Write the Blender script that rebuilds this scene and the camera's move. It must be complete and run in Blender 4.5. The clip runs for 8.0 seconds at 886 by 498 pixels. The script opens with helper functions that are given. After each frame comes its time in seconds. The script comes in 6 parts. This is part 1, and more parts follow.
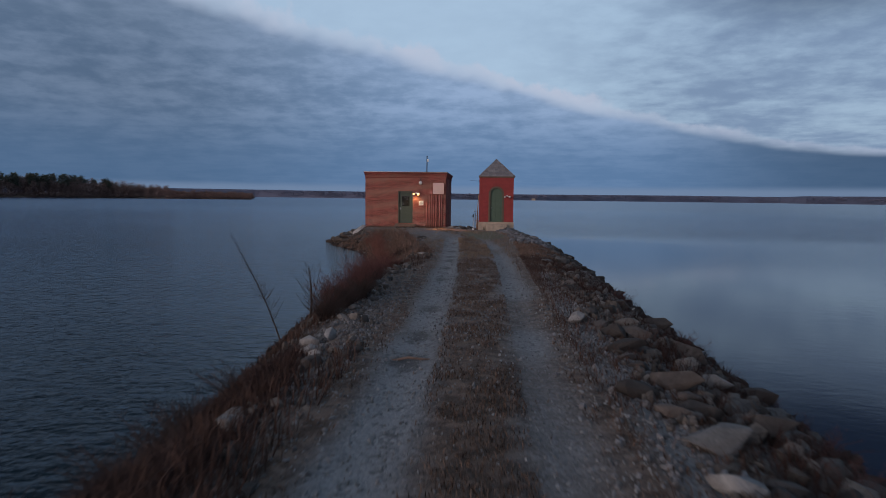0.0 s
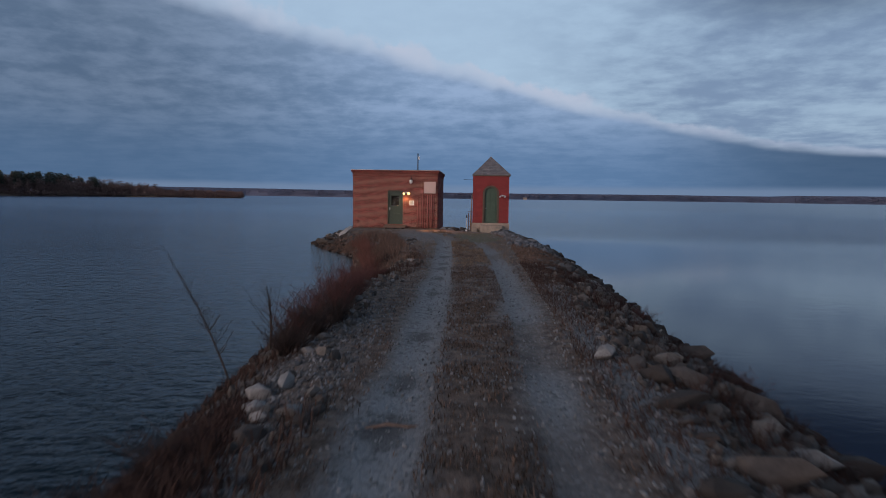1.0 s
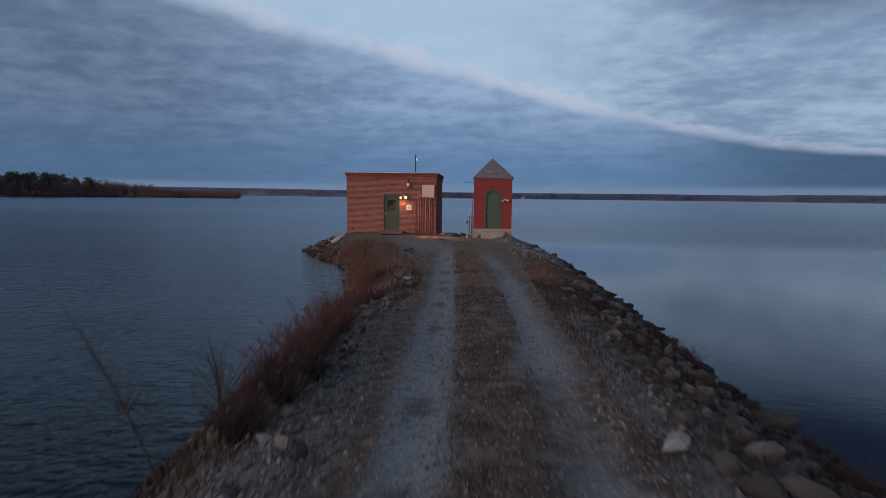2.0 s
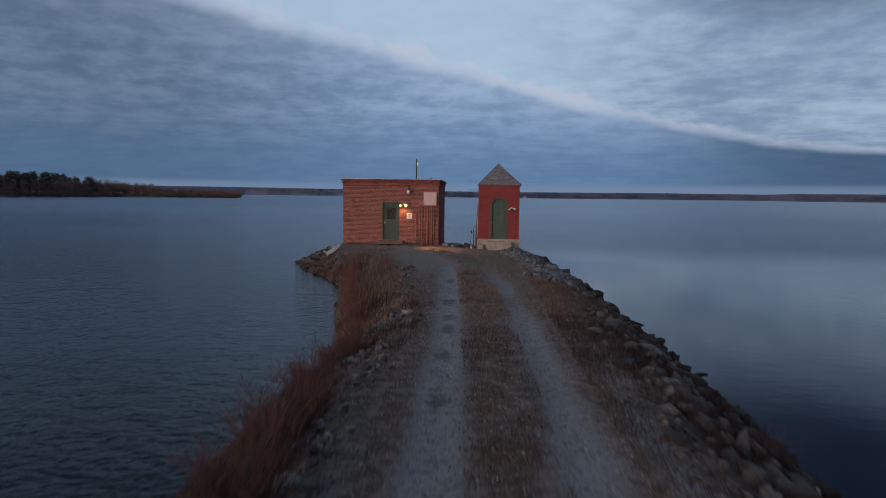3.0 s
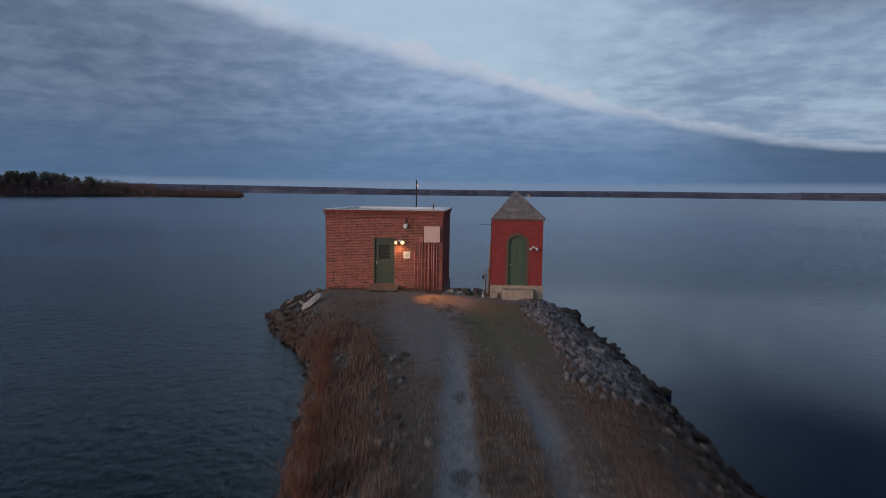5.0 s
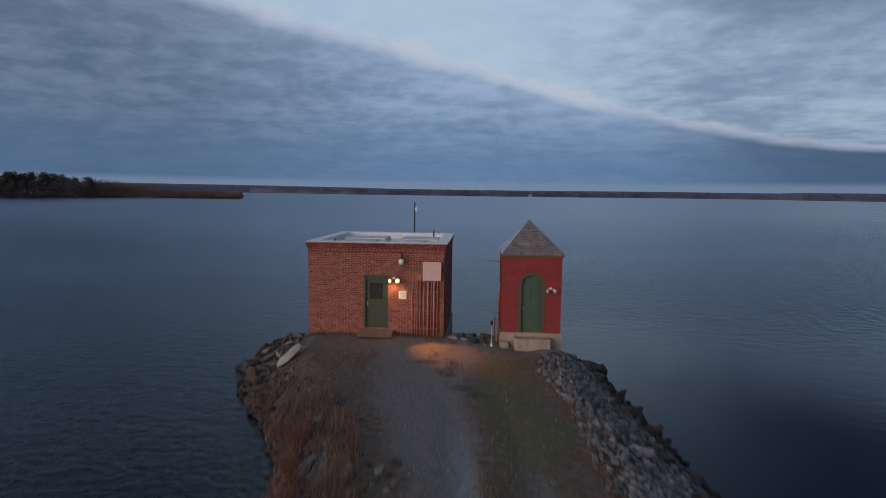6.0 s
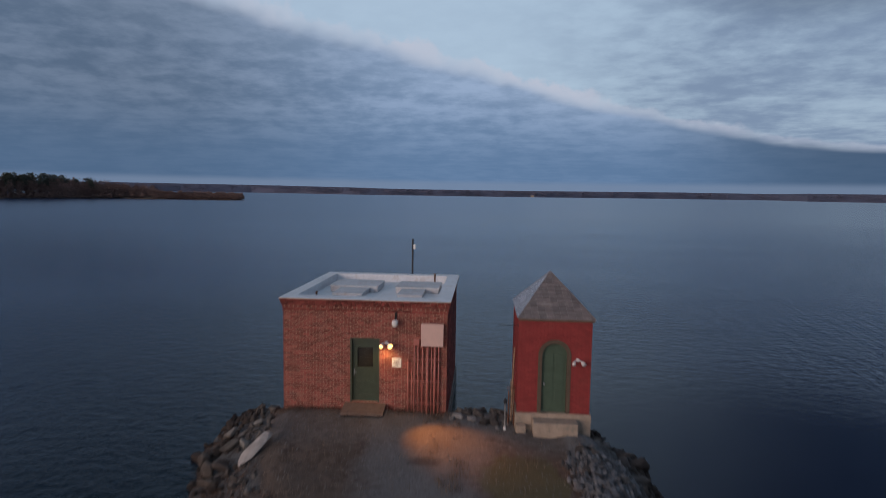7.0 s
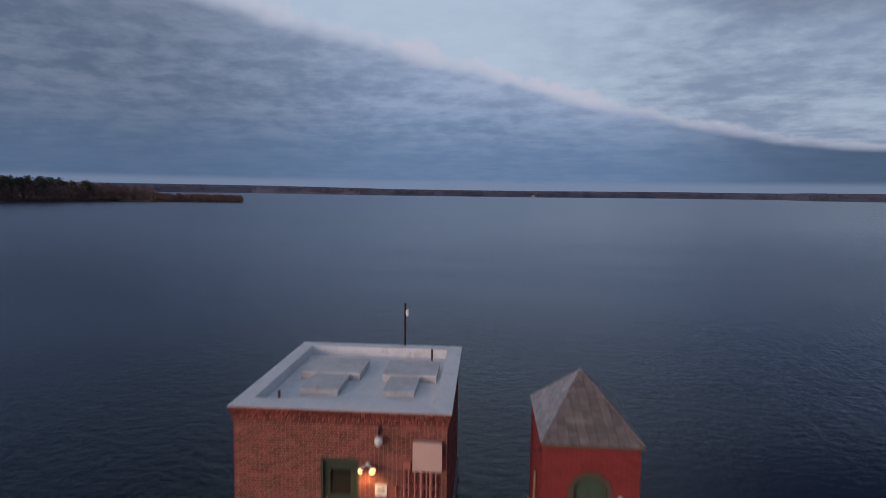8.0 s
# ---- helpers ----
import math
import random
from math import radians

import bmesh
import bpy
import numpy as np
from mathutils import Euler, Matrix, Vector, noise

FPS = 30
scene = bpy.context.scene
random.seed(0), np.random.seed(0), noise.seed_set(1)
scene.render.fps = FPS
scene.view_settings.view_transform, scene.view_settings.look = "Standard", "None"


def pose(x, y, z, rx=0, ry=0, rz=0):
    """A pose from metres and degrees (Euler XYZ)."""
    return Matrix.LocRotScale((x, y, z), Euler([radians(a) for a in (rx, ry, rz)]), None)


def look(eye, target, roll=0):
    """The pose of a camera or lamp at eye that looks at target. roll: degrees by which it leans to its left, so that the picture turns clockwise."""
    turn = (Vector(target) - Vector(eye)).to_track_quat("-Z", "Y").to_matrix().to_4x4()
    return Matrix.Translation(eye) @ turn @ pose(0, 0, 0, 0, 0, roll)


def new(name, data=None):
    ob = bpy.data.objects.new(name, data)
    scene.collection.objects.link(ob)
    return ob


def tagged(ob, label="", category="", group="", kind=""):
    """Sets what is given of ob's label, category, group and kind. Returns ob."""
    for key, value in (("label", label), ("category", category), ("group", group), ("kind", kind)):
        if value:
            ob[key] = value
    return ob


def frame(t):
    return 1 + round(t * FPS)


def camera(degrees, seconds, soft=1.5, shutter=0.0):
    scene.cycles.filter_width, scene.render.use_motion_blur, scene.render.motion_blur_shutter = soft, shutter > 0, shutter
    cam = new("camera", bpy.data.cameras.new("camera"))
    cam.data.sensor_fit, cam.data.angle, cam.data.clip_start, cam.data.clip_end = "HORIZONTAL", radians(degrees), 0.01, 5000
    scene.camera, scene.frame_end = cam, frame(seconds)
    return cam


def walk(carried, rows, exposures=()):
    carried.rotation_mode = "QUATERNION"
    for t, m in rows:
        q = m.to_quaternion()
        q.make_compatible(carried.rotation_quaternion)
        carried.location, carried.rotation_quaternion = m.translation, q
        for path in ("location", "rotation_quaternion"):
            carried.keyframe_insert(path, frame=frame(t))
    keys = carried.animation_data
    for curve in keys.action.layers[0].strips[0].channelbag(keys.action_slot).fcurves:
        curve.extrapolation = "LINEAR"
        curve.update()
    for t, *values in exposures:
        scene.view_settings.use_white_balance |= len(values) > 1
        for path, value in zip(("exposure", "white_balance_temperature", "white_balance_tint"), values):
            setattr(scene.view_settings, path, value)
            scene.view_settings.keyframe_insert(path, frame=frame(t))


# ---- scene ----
cam = camera(74.0, 8.0, soft=0.8, shutter=0.8)
PATH = [
    (0, (5.589, -37.353, 1.786), (5.446, -35.366, 1.615), 0.7),
    (0.5, (5.523, -36.462, 1.791), (5.391, -34.474, 1.619), 0.7),
    (1, (5.439, -35.49, 1.826), (5.325, -33.501, 1.652), 0.8),
    (1.5, (5.338, -34.503, 1.922), (5.232, -32.514, 1.748), 0.7),
    (3, (5.067, -31.451, 2.562), (4.955, -29.462, 2.383), 0.7),
    (3.5, (4.991, -30.201, 2.871), (4.874, -28.213, 2.692), 0.7),
    (4, (4.891, -28.846, 3.254), (4.772, -26.858, 3.073), 0.7),
    (4.5, (4.769, -27.196, 3.671), (4.647, -25.208, 3.487), 0.7),
    (6, (4.372, -21.739, 5.299), (4.244, -19.752, 5.112), 0.8),
    (6.5, (4.218, -19.768, 5.948), (4.086, -17.782, 5.761), 0.8),
    (7, (4.064, -17.739, 6.742), (3.929, -15.752, 6.554), 0.9),
    (7.5, (3.937, -15.539, 7.633), (3.801, -13.552, 7.443), 0.8),
    (8, (3.794, -13.292, 8.556), (3.656, -11.306, 8.367), 0.8),
]
# the camera's white balance drifts warmer as the flight goes on
BALANCE = [(0, 0, 6250, 10), (1.5, 0, 6250, 10), (3, 0, 6350, 10), (4, 0, 6450, 10), (6, 0, 6520, 10), (7, 0, 6550, 11), (7.5, 0, 6650, 13), (8, 0, 6800, 17)]
walk(cam, [(t, look(eye, target, roll)) for t, eye, target, roll in PATH], BALANCE)
cam.name = "camera"

# ------------------------------------------------------------------ world and light
WATER = -0.95


def mathn(nt, op, a, b=None, c=None, clamp=False):
    n = nt.nodes.new("ShaderNodeMath")
    n.operation, n.use_clamp = op, clamp
    for i, v in enumerate((a, b, c)):
        if v is None:
            continue
        if isinstance(v, (int, float)):
            n.inputs[i].default_value = v
        else:
            nt.links.new(v, n.inputs[i])
    return n.outputs[0]


def ramp01(nt, v, lo, hi):
    """Smooth step of v from lo to hi."""
    n = nt.nodes.new("ShaderNodeMapRange")
    n.interpolation_type = "SMOOTHSTEP"
    nt.links.new(v, n.inputs["Value"])
    n.inputs["From Min"].default_value, n.inputs["From Max"].default_value = lo, hi
    return n.outputs["Result"]


def mixc(nt, f, a, b, mode="MIX"):
    n = nt.nodes.new("ShaderNodeMix")
    n.data_type, n.blend_type = "RGBA", mode
    for sock, v in ((n.inputs[0], f), (n.inputs[6], a), (n.inputs[7], b)):
        if isinstance(v, (int, float)):
            sock.default_value = v
        elif isinstance(v, tuple):
            sock.default_value = (*v, 1)
        else:
            nt.links.new(v, sock)
    return n.outputs[2]


def noisen(nt, vec, scale, detail=4.0, rough=0.55, distort=0.0):
    n = nt.nodes.new("ShaderNodeTexNoise")
    if vec is not None:
        nt.links.new(vec, n.inputs["Vector"])
    n.inputs["Scale"].default_value, n.inputs["Detail"].default_value = scale, detail
    n.inputs["Roughness"].default_value, n.inputs["Distortion"].default_value = rough, distort
    return n.outputs["Fac"]


def combine(nt, x, y, z):
    n = nt.nodes.new("ShaderNodeCombineXYZ")
    for i, v in enumerate((x, y, z)):
        if isinstance(v, (int, float)):
            n.inputs[i].default_value = v
        else:
            nt.links.new(v, n.inputs[i])
    return n.outputs[0]


SUN_ELEVATION, SUN_AZIMUTH = 5.0, 222.0


def build_world():
    world = bpy.data.worlds.new("dusk_sky")
    world.use_nodes = True
    scene.world = world
    nt = world.node_tree
    nt.nodes.clear()
    tc = nt.nodes.new("ShaderNodeTexCoord")
    sep = nt.nodes.new("ShaderNodeSeparateXYZ")
    nt.links.new(tc.outputs["Generated"], sep.inputs[0])
    dx, dy, dz = sep.outputs
    up = mathn(nt, "MAXIMUM", dz, 0.012)
    # the cloud layer is a flat sheet overhead: u, v are places on it
    u, v = mathn(nt, "DIVIDE", dx, up), mathn(nt, "DIVIDE", dy, up)
    sheet = combine(nt, u, v, 0.0)
    # the cloud's own lumps stand up a little, so they shorten less towards the horizon than a flat sheet
    thick = mathn(nt, "ADD", up, 0.085)
    u2, v2 = mathn(nt, "DIVIDE", dx, thick), mathn(nt, "DIVIDE", dy, thick)
    lumps = combine(nt, u2, v2, 0.0)
    big = noisen(nt, lumps, 0.9, 4, 0.55)
    fine = noisen(nt, combine(nt, u2, mathn(nt, "MULTIPLY", v2, 1.15), 1.2), 3.4, 4, 0.52, 0.0)
    streak = noisen(nt, combine(nt, mathn(nt, "MULTIPLY", u2, 0.85), mathn(nt, "MULTIPLY", v2, 1.25), 3.7), 1.8, 5, 0.55, 0.0)
    view = tc.outputs["Generated"]
    mottle = noisen(nt, combine(nt, mathn(nt, "MULTIPLY", dx, 1.1), dy, mathn(nt, "MULTIPLY", dz, 3.0)), 17.0, 6, 0.6, 0.1)
    sky = nt.nodes.new("ShaderNodeTexSky")
    sky.sky_type, sky.sun_disc = "NISHITA", False
    sky.sun_elevation, sky.sun_rotation = radians(SUN_ELEVATION), radians(SUN_AZIMUTH)
    clear = mixc(nt, 0.82, mixc(nt, 1.0, sky.outputs[0], (0.10, 0.10, 0.10), "MULTIPLY"), (0.45, 0.595, 0.765))
    # loose grey cloud in the open part of the sky
    loose = ramp01(nt, mathn(nt, "ADD", mathn(nt, "MULTIPLY", mathn(nt, "ADD", fine, mottle), 0.36), mathn(nt, "MULTIPLY", big, 0.45)), 0.44, 0.72)
    side = ramp01(nt, mathn(nt, "SUBTRACT", u, mathn(nt, "MULTIPLY", v, 0.12)), -0.6, 1.0)
    loose = mathn(nt, "MULTIPLY", mathn(nt, "ADD", mathn(nt, "MULTIPLY", loose, 0.65), mathn(nt, "MULTIPLY", side, 0.35)), mathn(nt, "ADD", mathn(nt, "MULTIPLY", side, 0.8), 0.2))
    open_sky = mixc(nt, loose, clear, (0.20, 0.28, 0.41))
    # the dense deck with its straight edge
    uc = mathn(nt, "MINIMUM", mathn(nt, "MAXIMUM", u, -3.0), 9.0)
    front = mathn(nt, "ADD", mathn(nt, "MULTIPLY", uc, mathn(nt, "SUBTRACT", 1.37, mathn(nt, "MULTIPLY", uc, 0.06))), 4.72)
    front = mathn(nt, "ADD", front, mathn(nt, "MULTIPLY", ramp01(nt, u, -0.1, -1.0), 0.10))
    edge = mathn(nt, "SUBTRACT", v, front)
    wob = mathn(nt, "MULTIPLY", mathn(nt, "SUBTRACT", noisen(nt, view, 7.0, 3, 0.55, 0.3), 0.5), 1.3)
    wob2 = mathn(nt, "MULTIPLY", mathn(nt, "SUBTRACT", big, 0.5), 0.7)
    puff = mathn(nt, "MULTIPLY", mathn(nt, "SUBTRACT", noisen(nt, view, 22.0, 5, 0.6, 0.1), 0.5), 1.5)
    edge = mathn(nt, "ADD", edge, mathn(nt, "ADD", wob, wob2))
    crest = mathn(nt, "ADD", edge, puff)
    crisp = mathn(nt, "SUBTRACT", 1.0, mathn(nt, "MULTIPLY", ramp01(nt, dx, 0.15, 0.5), 0.45))
    crest, edge = mathn(nt, "MULTIPLY", crest, crisp), mathn(nt, "MULTIPLY", edge, crisp)
    deck = ramp01(nt, edge, -0.05, 0.85)
    rim = mathn(nt, "MULTIPLY", ramp01(nt, crest, -0.16, 0.16), mathn(nt, "SUBTRACT", 1.0, ramp01(nt, edge, 0.05, 0.95)))
    tone = ramp01(nt, mathn(nt, "ADD", mathn(nt, "ADD", mathn(nt, "MULTIPLY", streak, 0.28), mathn(nt, "MULTIPLY", mottle, 0.50)), mathn(nt, "MULTIPLY", fine, 0.22)), 0.38, 0.63)
    deck_col = mixc(nt, tone, (0.108, 0.166, 0.262), (0.182, 0.250, 0.366))
    # thinner and lighter towards the edge of the deck
    thin = mathn(nt, "SUBTRACT", 1.0, ramp01(nt, edge, 0.3, 3.2))
    thin = mathn(nt, "MULTIPLY", thin, mathn(nt, "SUBTRACT", 0.24, mathn(nt, "MULTIPLY", ramp01(nt, dx, 0.2, 0.5), 0.18)))
    deck_col = mixc(nt, thin, deck_col, (0.26, 0.33, 0.44))
    # deck colour raised in the middle, cut to the sides: painted lens fall-off
    mid = mathn(nt, "MULTIPLY", ramp01(nt, dx, -0.55, -0.05), mathn(nt, "SUBTRACT", 1.0, ramp01(nt, dx, 0.20, 0.52)))
    light = mathn(nt, "ADD", mathn(nt, "MULTIPLY", mid, 0.66), mathn(nt, "SUBTRACT", 0.86, mathn(nt, "MULTIPLY", ramp01(nt, dx, 0.25, 0.55), 0.34)))
    deck_col = mixc(nt, 1.0, deck_col, combine(nt, light, light, light), "MULTIPLY")
    low = mathn(nt, "SUBTRACT", 1.0, ramp01(nt, dz, 0.035, 0.17))
    half = mathn(nt, "ADD", mathn(nt, "MULTIPLY", light, 0.45), 0.53)
    deck_col = mixc(nt, mathn(nt, "MULTIPLY", low, 0.82), deck_col, mixc(nt, 1.0, (0.080, 0.150, 0.268), combine(nt, half, half, half), "MULTIPLY"))
    strip = mathn(nt, "SUBTRACT", 1.0, ramp01(nt, dz, 0.014, 0.026))
    deck_col = mixc(nt, mathn(nt, "MULTIPLY", strip, 0.75), deck_col, (0.175, 0.240, 0.355))
    col = mixc(nt, deck, open_sky, deck_col)
    rim = mathn(nt, "MULTIPLY", rim, mathn(nt, "SUBTRACT", 1.0, mathn(nt, "MULTIPLY", ramp01(nt, dx, 0.2, 0.5), 0.42)))
    col = mixc(nt, mathn(nt, "MULTIPLY", rim, mathn(nt, "ADD", mathn(nt, "MULTIPLY", ramp01(nt, noisen(nt, view, 9.0, 4, 0.6), 0.35, 0.65), 0.42), 0.34)), col, (0.50, 0.53, 0.635))
    # unseen dark cloud added overhead and to the sides, to darken the water's reflections
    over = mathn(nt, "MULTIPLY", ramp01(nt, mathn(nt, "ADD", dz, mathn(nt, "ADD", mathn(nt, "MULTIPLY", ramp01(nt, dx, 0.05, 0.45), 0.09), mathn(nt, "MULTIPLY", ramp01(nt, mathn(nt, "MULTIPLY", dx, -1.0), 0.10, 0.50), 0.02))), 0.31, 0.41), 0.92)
    # an unseen gap left in that added cloud, to brighten reflections in mid-lake
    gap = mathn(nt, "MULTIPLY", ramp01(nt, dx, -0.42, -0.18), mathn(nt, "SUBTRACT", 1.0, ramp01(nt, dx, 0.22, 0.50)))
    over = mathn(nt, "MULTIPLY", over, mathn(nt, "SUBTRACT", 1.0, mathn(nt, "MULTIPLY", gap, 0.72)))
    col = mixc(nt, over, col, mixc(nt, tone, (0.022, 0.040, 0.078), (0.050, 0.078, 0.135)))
    # a warmer, lighter sky low down behind, where the sun has gone
    toward = mathn(nt, "ADD", mathn(nt, "MULTIPLY", dx, math.sin(radians(SUN_AZIMUTH))), mathn(nt, "MULTIPLY", dy, math.cos(radians(SUN_AZIMUTH))))
    back = mathn(nt, "MULTIPLY", ramp01(nt, toward, 0.1, 0.95), mathn(nt, "SUBTRACT", 1.0, ramp01(nt, dz, 0.05, 0.6)))
    col = mixc(nt, mathn(nt, "MULTIPLY", back, 0.7), col, (0.70, 0.58, 0.58))
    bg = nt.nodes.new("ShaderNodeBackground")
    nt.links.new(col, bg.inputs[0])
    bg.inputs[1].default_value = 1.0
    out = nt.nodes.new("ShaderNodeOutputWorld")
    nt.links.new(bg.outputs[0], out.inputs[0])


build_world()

sun = new("sun", bpy.data.lights.new("sun", "SUN"))
sun.data.energy, sun.data.angle, sun.data.color = 2.15, radians(46), (1.0, 0.77, 0.68)
az, el = radians(SUN_AZIMUTH), radians(SUN_ELEVATION)
sun.matrix_world = look((40 * math.sin(az) * math.cos(el), 40 * math.cos(az) * math.cos(el), 40 * math.sin(el)), (0, 0, 0))

# ------------------------------------------------------------------ helpers for meshes


def smooth(lo, hi, x):
    t = min(1.0, max(0.0, (x - lo) / (hi - lo)))
    return t * t * (3 - 2 * t)


def table(pairs, y):
    """Value at y from a short table of (y, value)."""
    if y <= pairs[0][0]:
        return pairs[0][1]
    for (y0, a), (y1, b) in zip(pairs, pairs[1:]):
        if y <= y1:
            return a + (b - a) * (y - y0) / (y1 - y0)
    return pairs[-1][1]


def mesh_of(name, bm, mat, flat=True):
    me = bpy.data.meshes.new(name)
    bmesh.ops.recalc_face_normals(bm, faces=bm.faces)
    bm.to_mesh(me)
    bm.free()
    if mat:
        me.materials.append(mat)
    if not flat:
        for p in me.polygons:
            p.use_smooth = True
    return me


def part(name, bm, mat, parent=None, label="", flat=True):
    ob = new(name, mesh_of(name, bm, mat, flat))
    if parent is not None:
        ob.parent = parent
    if label:
        tagged(ob, label)
    return ob


def bm_new():
    return bmesh.new()


def box(bm, x0, x1, y0, y1, z0, z1, bevel=0.0):
    vs = [bm.verts.new((x, y, z)) for z in (z0, z1) for y in (y0, y1) for x in (x0, x1)]
    fs = [bm.faces.new([vs[i] for i in f]) for f in ((0, 2, 3, 1), (4, 5, 7, 6), (0, 1, 5, 4), (1, 3, 7, 5), (3, 2, 6, 7), (2, 0, 4, 6))]
    if bevel:
        es = list({e for f in fs for e in f.edges})
        bmesh.ops.bevel(bm, geom=es, offset=bevel, segments=2, affect="EDGES", profile=0.6)
    return vs


def tube(bm, pts, radii, sides=8, caps=True):
    """A round rod along pts."""
    rings = []
    for i, p in enumerate(pts):
        p = Vector(p)
        a = Vector(pts[max(0, i - 1)])
        b = Vector(pts[min(len(pts) - 1, i + 1)])
        d = (b - a).normalized()
        s = d.cross(Vector((0, 0, 1)) if abs(d.z) < 0.9 else Vector((1, 0, 0))).normalized()
        t = d.cross(s)
        r = radii[i] if isinstance(radii, (list, tuple)) else radii
        rings.append([bm.verts.new(p + r * (math.cos(k * math.tau / sides) * s + math.sin(k * math.tau / sides) * t)) for k in range(sides)])
    for r0, r1 in zip(rings, rings[1:]):
        for k in range(sides):
            bm.faces.new((r0[k], r0[(k + 1) % sides], r1[(k + 1) % sides], r1[k]))
    if caps:
        bm.faces.new(rings[0][::-1])
        bm.faces.new(rings[-1])


def lathe(bm, centre, axis, profile, sides=16):
    """A turned form: profile holds (distance along axis, radius)."""
    c, d = Vector(centre), Vector(axis).normalized()
    tube(bm, [c + d * a for a, _ in profile], [max(r, 0.0005) for _, r in profile], sides)


def from_lists(name, verts, faces, mat, parent=None):
    me = bpy.data.meshes.new(name)
    me.from_pydata(verts, [], faces)
    me.update()
    if mat:
        me.materials.append(mat)
    ob = new(name, me)
    if parent is not None:
        ob.parent = parent
    return ob


def thing(name, x, y, z, label, category, group="", rz=0.0):
    e = new(name)
    e.empty_display_size = 0.2
    e.matrix_world = pose(x, y, z, 0, 0, rz)
    return tagged(e, label, category, group)


# ------------------------------------------------------------------ materials


def material(name, base, rough=0.7, metal=0.0, var=(0.75, 1.2), scale=6.0, bump=0.15, bump_scale=60.0, spots=None, rnd=None, spec=0.5, dist=0.01):
    """A painted, stony or metal surface: colour that varies at two scales, a fine relief, and a random tone per piece ("object" or "island")."""
    m = bpy.data.materials.new(name)
    m.use_nodes = True
    nt = m.node_tree
    b = nt.nodes["Principled BSDF"]
    tc = nt.nodes.new("ShaderNodeTexCoord")
    geo = nt.nodes.new("ShaderNodeNewGeometry")
    pos = geo.outputs["Position"]
    n1, n2 = noisen(nt, pos, scale, 5, 0.6), noisen(nt, pos, scale * 9, 3, 0.6)
    tone = mathn(nt, "ADD", mathn(nt, "MULTIPLY", n1, 0.65), mathn(nt, "MULTIPLY", n2, 0.35))
    tone = ramp01(nt, tone, 0.3, 0.7)
    lo, hi = tuple(c * var[0] for c in base), tuple(min(1, c * var[1]) for c in base)
    col = mixc(nt, tone, lo, hi)
    if spots:
        colour, size, amount = spots
        s = ramp01(nt, noisen(nt, pos, size, 6, 0.65, 0.4), 0.62 - amount * 0.3, 0.75 - amount * 0.25)
        col = mixc(nt, s, col, colour)
    if rnd:
        kind, spread = rnd
        if kind == "object":
            r = nt.nodes.new("ShaderNodeObjectInfo").outputs["Random"]
        else:
            r = geo.outputs["Random Per Island"]
        f = mathn(nt, "ADD", mathn(nt, "MULTIPLY", r, 2 * spread), 1 - spread)
        hsv = nt.nodes.new("ShaderNodeHueSaturation")
        nt.links.new(f, hsv.inputs["Value"])
        nt.links.new(col, hsv.inputs["Color"])
        col = hsv.outputs[0]
    nt.links.new(col, b.inputs["Base Color"])
    rr = mathn(nt, "ADD", mathn(nt, "MULTIPLY", mathn(nt, "SUBTRACT", n2, 0.5), 0.25), rough, clamp=True)
    nt.links.new(rr, b.inputs["Roughness"])
    b.inputs["Metallic"].default_value = metal
    b.inputs["Specular IOR Level"].default_value = spec
    if bump:
        bn = nt.nodes.new("ShaderNodeBump")
        bn.inputs["Strength"].default_value, bn.inputs["Distance"].default_value = bump, dist
        nt.links.new(noisen(nt, pos, bump_scale, 6, 0.65), bn.inputs["Height"])
        nt.links.new(bn.outputs[0], b.inputs["Normal"])
    return m


def glow(name, colour, strength):
    m = bpy.data.materials.new(name)
    m.use_nodes = True
    b = m.node_tree.nodes["Principled BSDF"]
    b.inputs["Base Color"].default_value = (*colour, 1)
    b.inputs["Emission Color"].default_value = (*colour, 1)
    b.inputs["Emission Strength"].default_value = strength
    return m


def glass_material():
    m = bpy.data.materials.new("window_glass")
    m.use_nodes = True
    b = m.node_tree.nodes["Principled BSDF"]
    b.inputs["Base Color"].default_value = (0.8, 0.85, 0.82, 1)
    b.inputs["Roughness"].default_value, b.inputs["IOR"].default_value = 0.06, 1.45
    b.inputs["Transmission Weight"].default_value = 1.0
    return m


def stone_material(name, base, spread, kind="object"):
    """Quarry stone: speckled, lichen-spotted, dark and wet towards the water."""
    m = material(name, base, 0.85, 0, (0.6, 1.3), 5.0, 0.55, 26.0, ((base[0] * 1.5, base[1] * 1.5, base[2] * 1.45), 3.0, 0.25), (kind, spread), 0.35, 0.03)
    nt = m.node_tree
    b = nt.nodes["Principled BSDF"]
    col = b.inputs["Base Color"].links[0].from_socket
    geo = nt.nodes.new("ShaderNodeNewGeometry")
    sep = nt.nodes.new("ShaderNodeSeparateXYZ")
    nt.links.new(geo.outputs["Position"], sep.inputs[0])
    h = mathn(nt, "ADD", sep.outputs[2], mathn(nt, "MULTIPLY", noisen(nt, geo.outputs["Position"], 2.5, 3), 0.3))
    wet = mathn(nt, "SUBTRACT", 1.0, ramp01(nt, h, WATER + 0.45, WATER + 0.95))
    # a band of dark algae above the water line
    nt.links.new(mixc(nt, mathn(nt, "MULTIPLY", wet, 0.88), col, (0.032, 0.021, 0.016)), b.inputs["Base Color"])
    return m


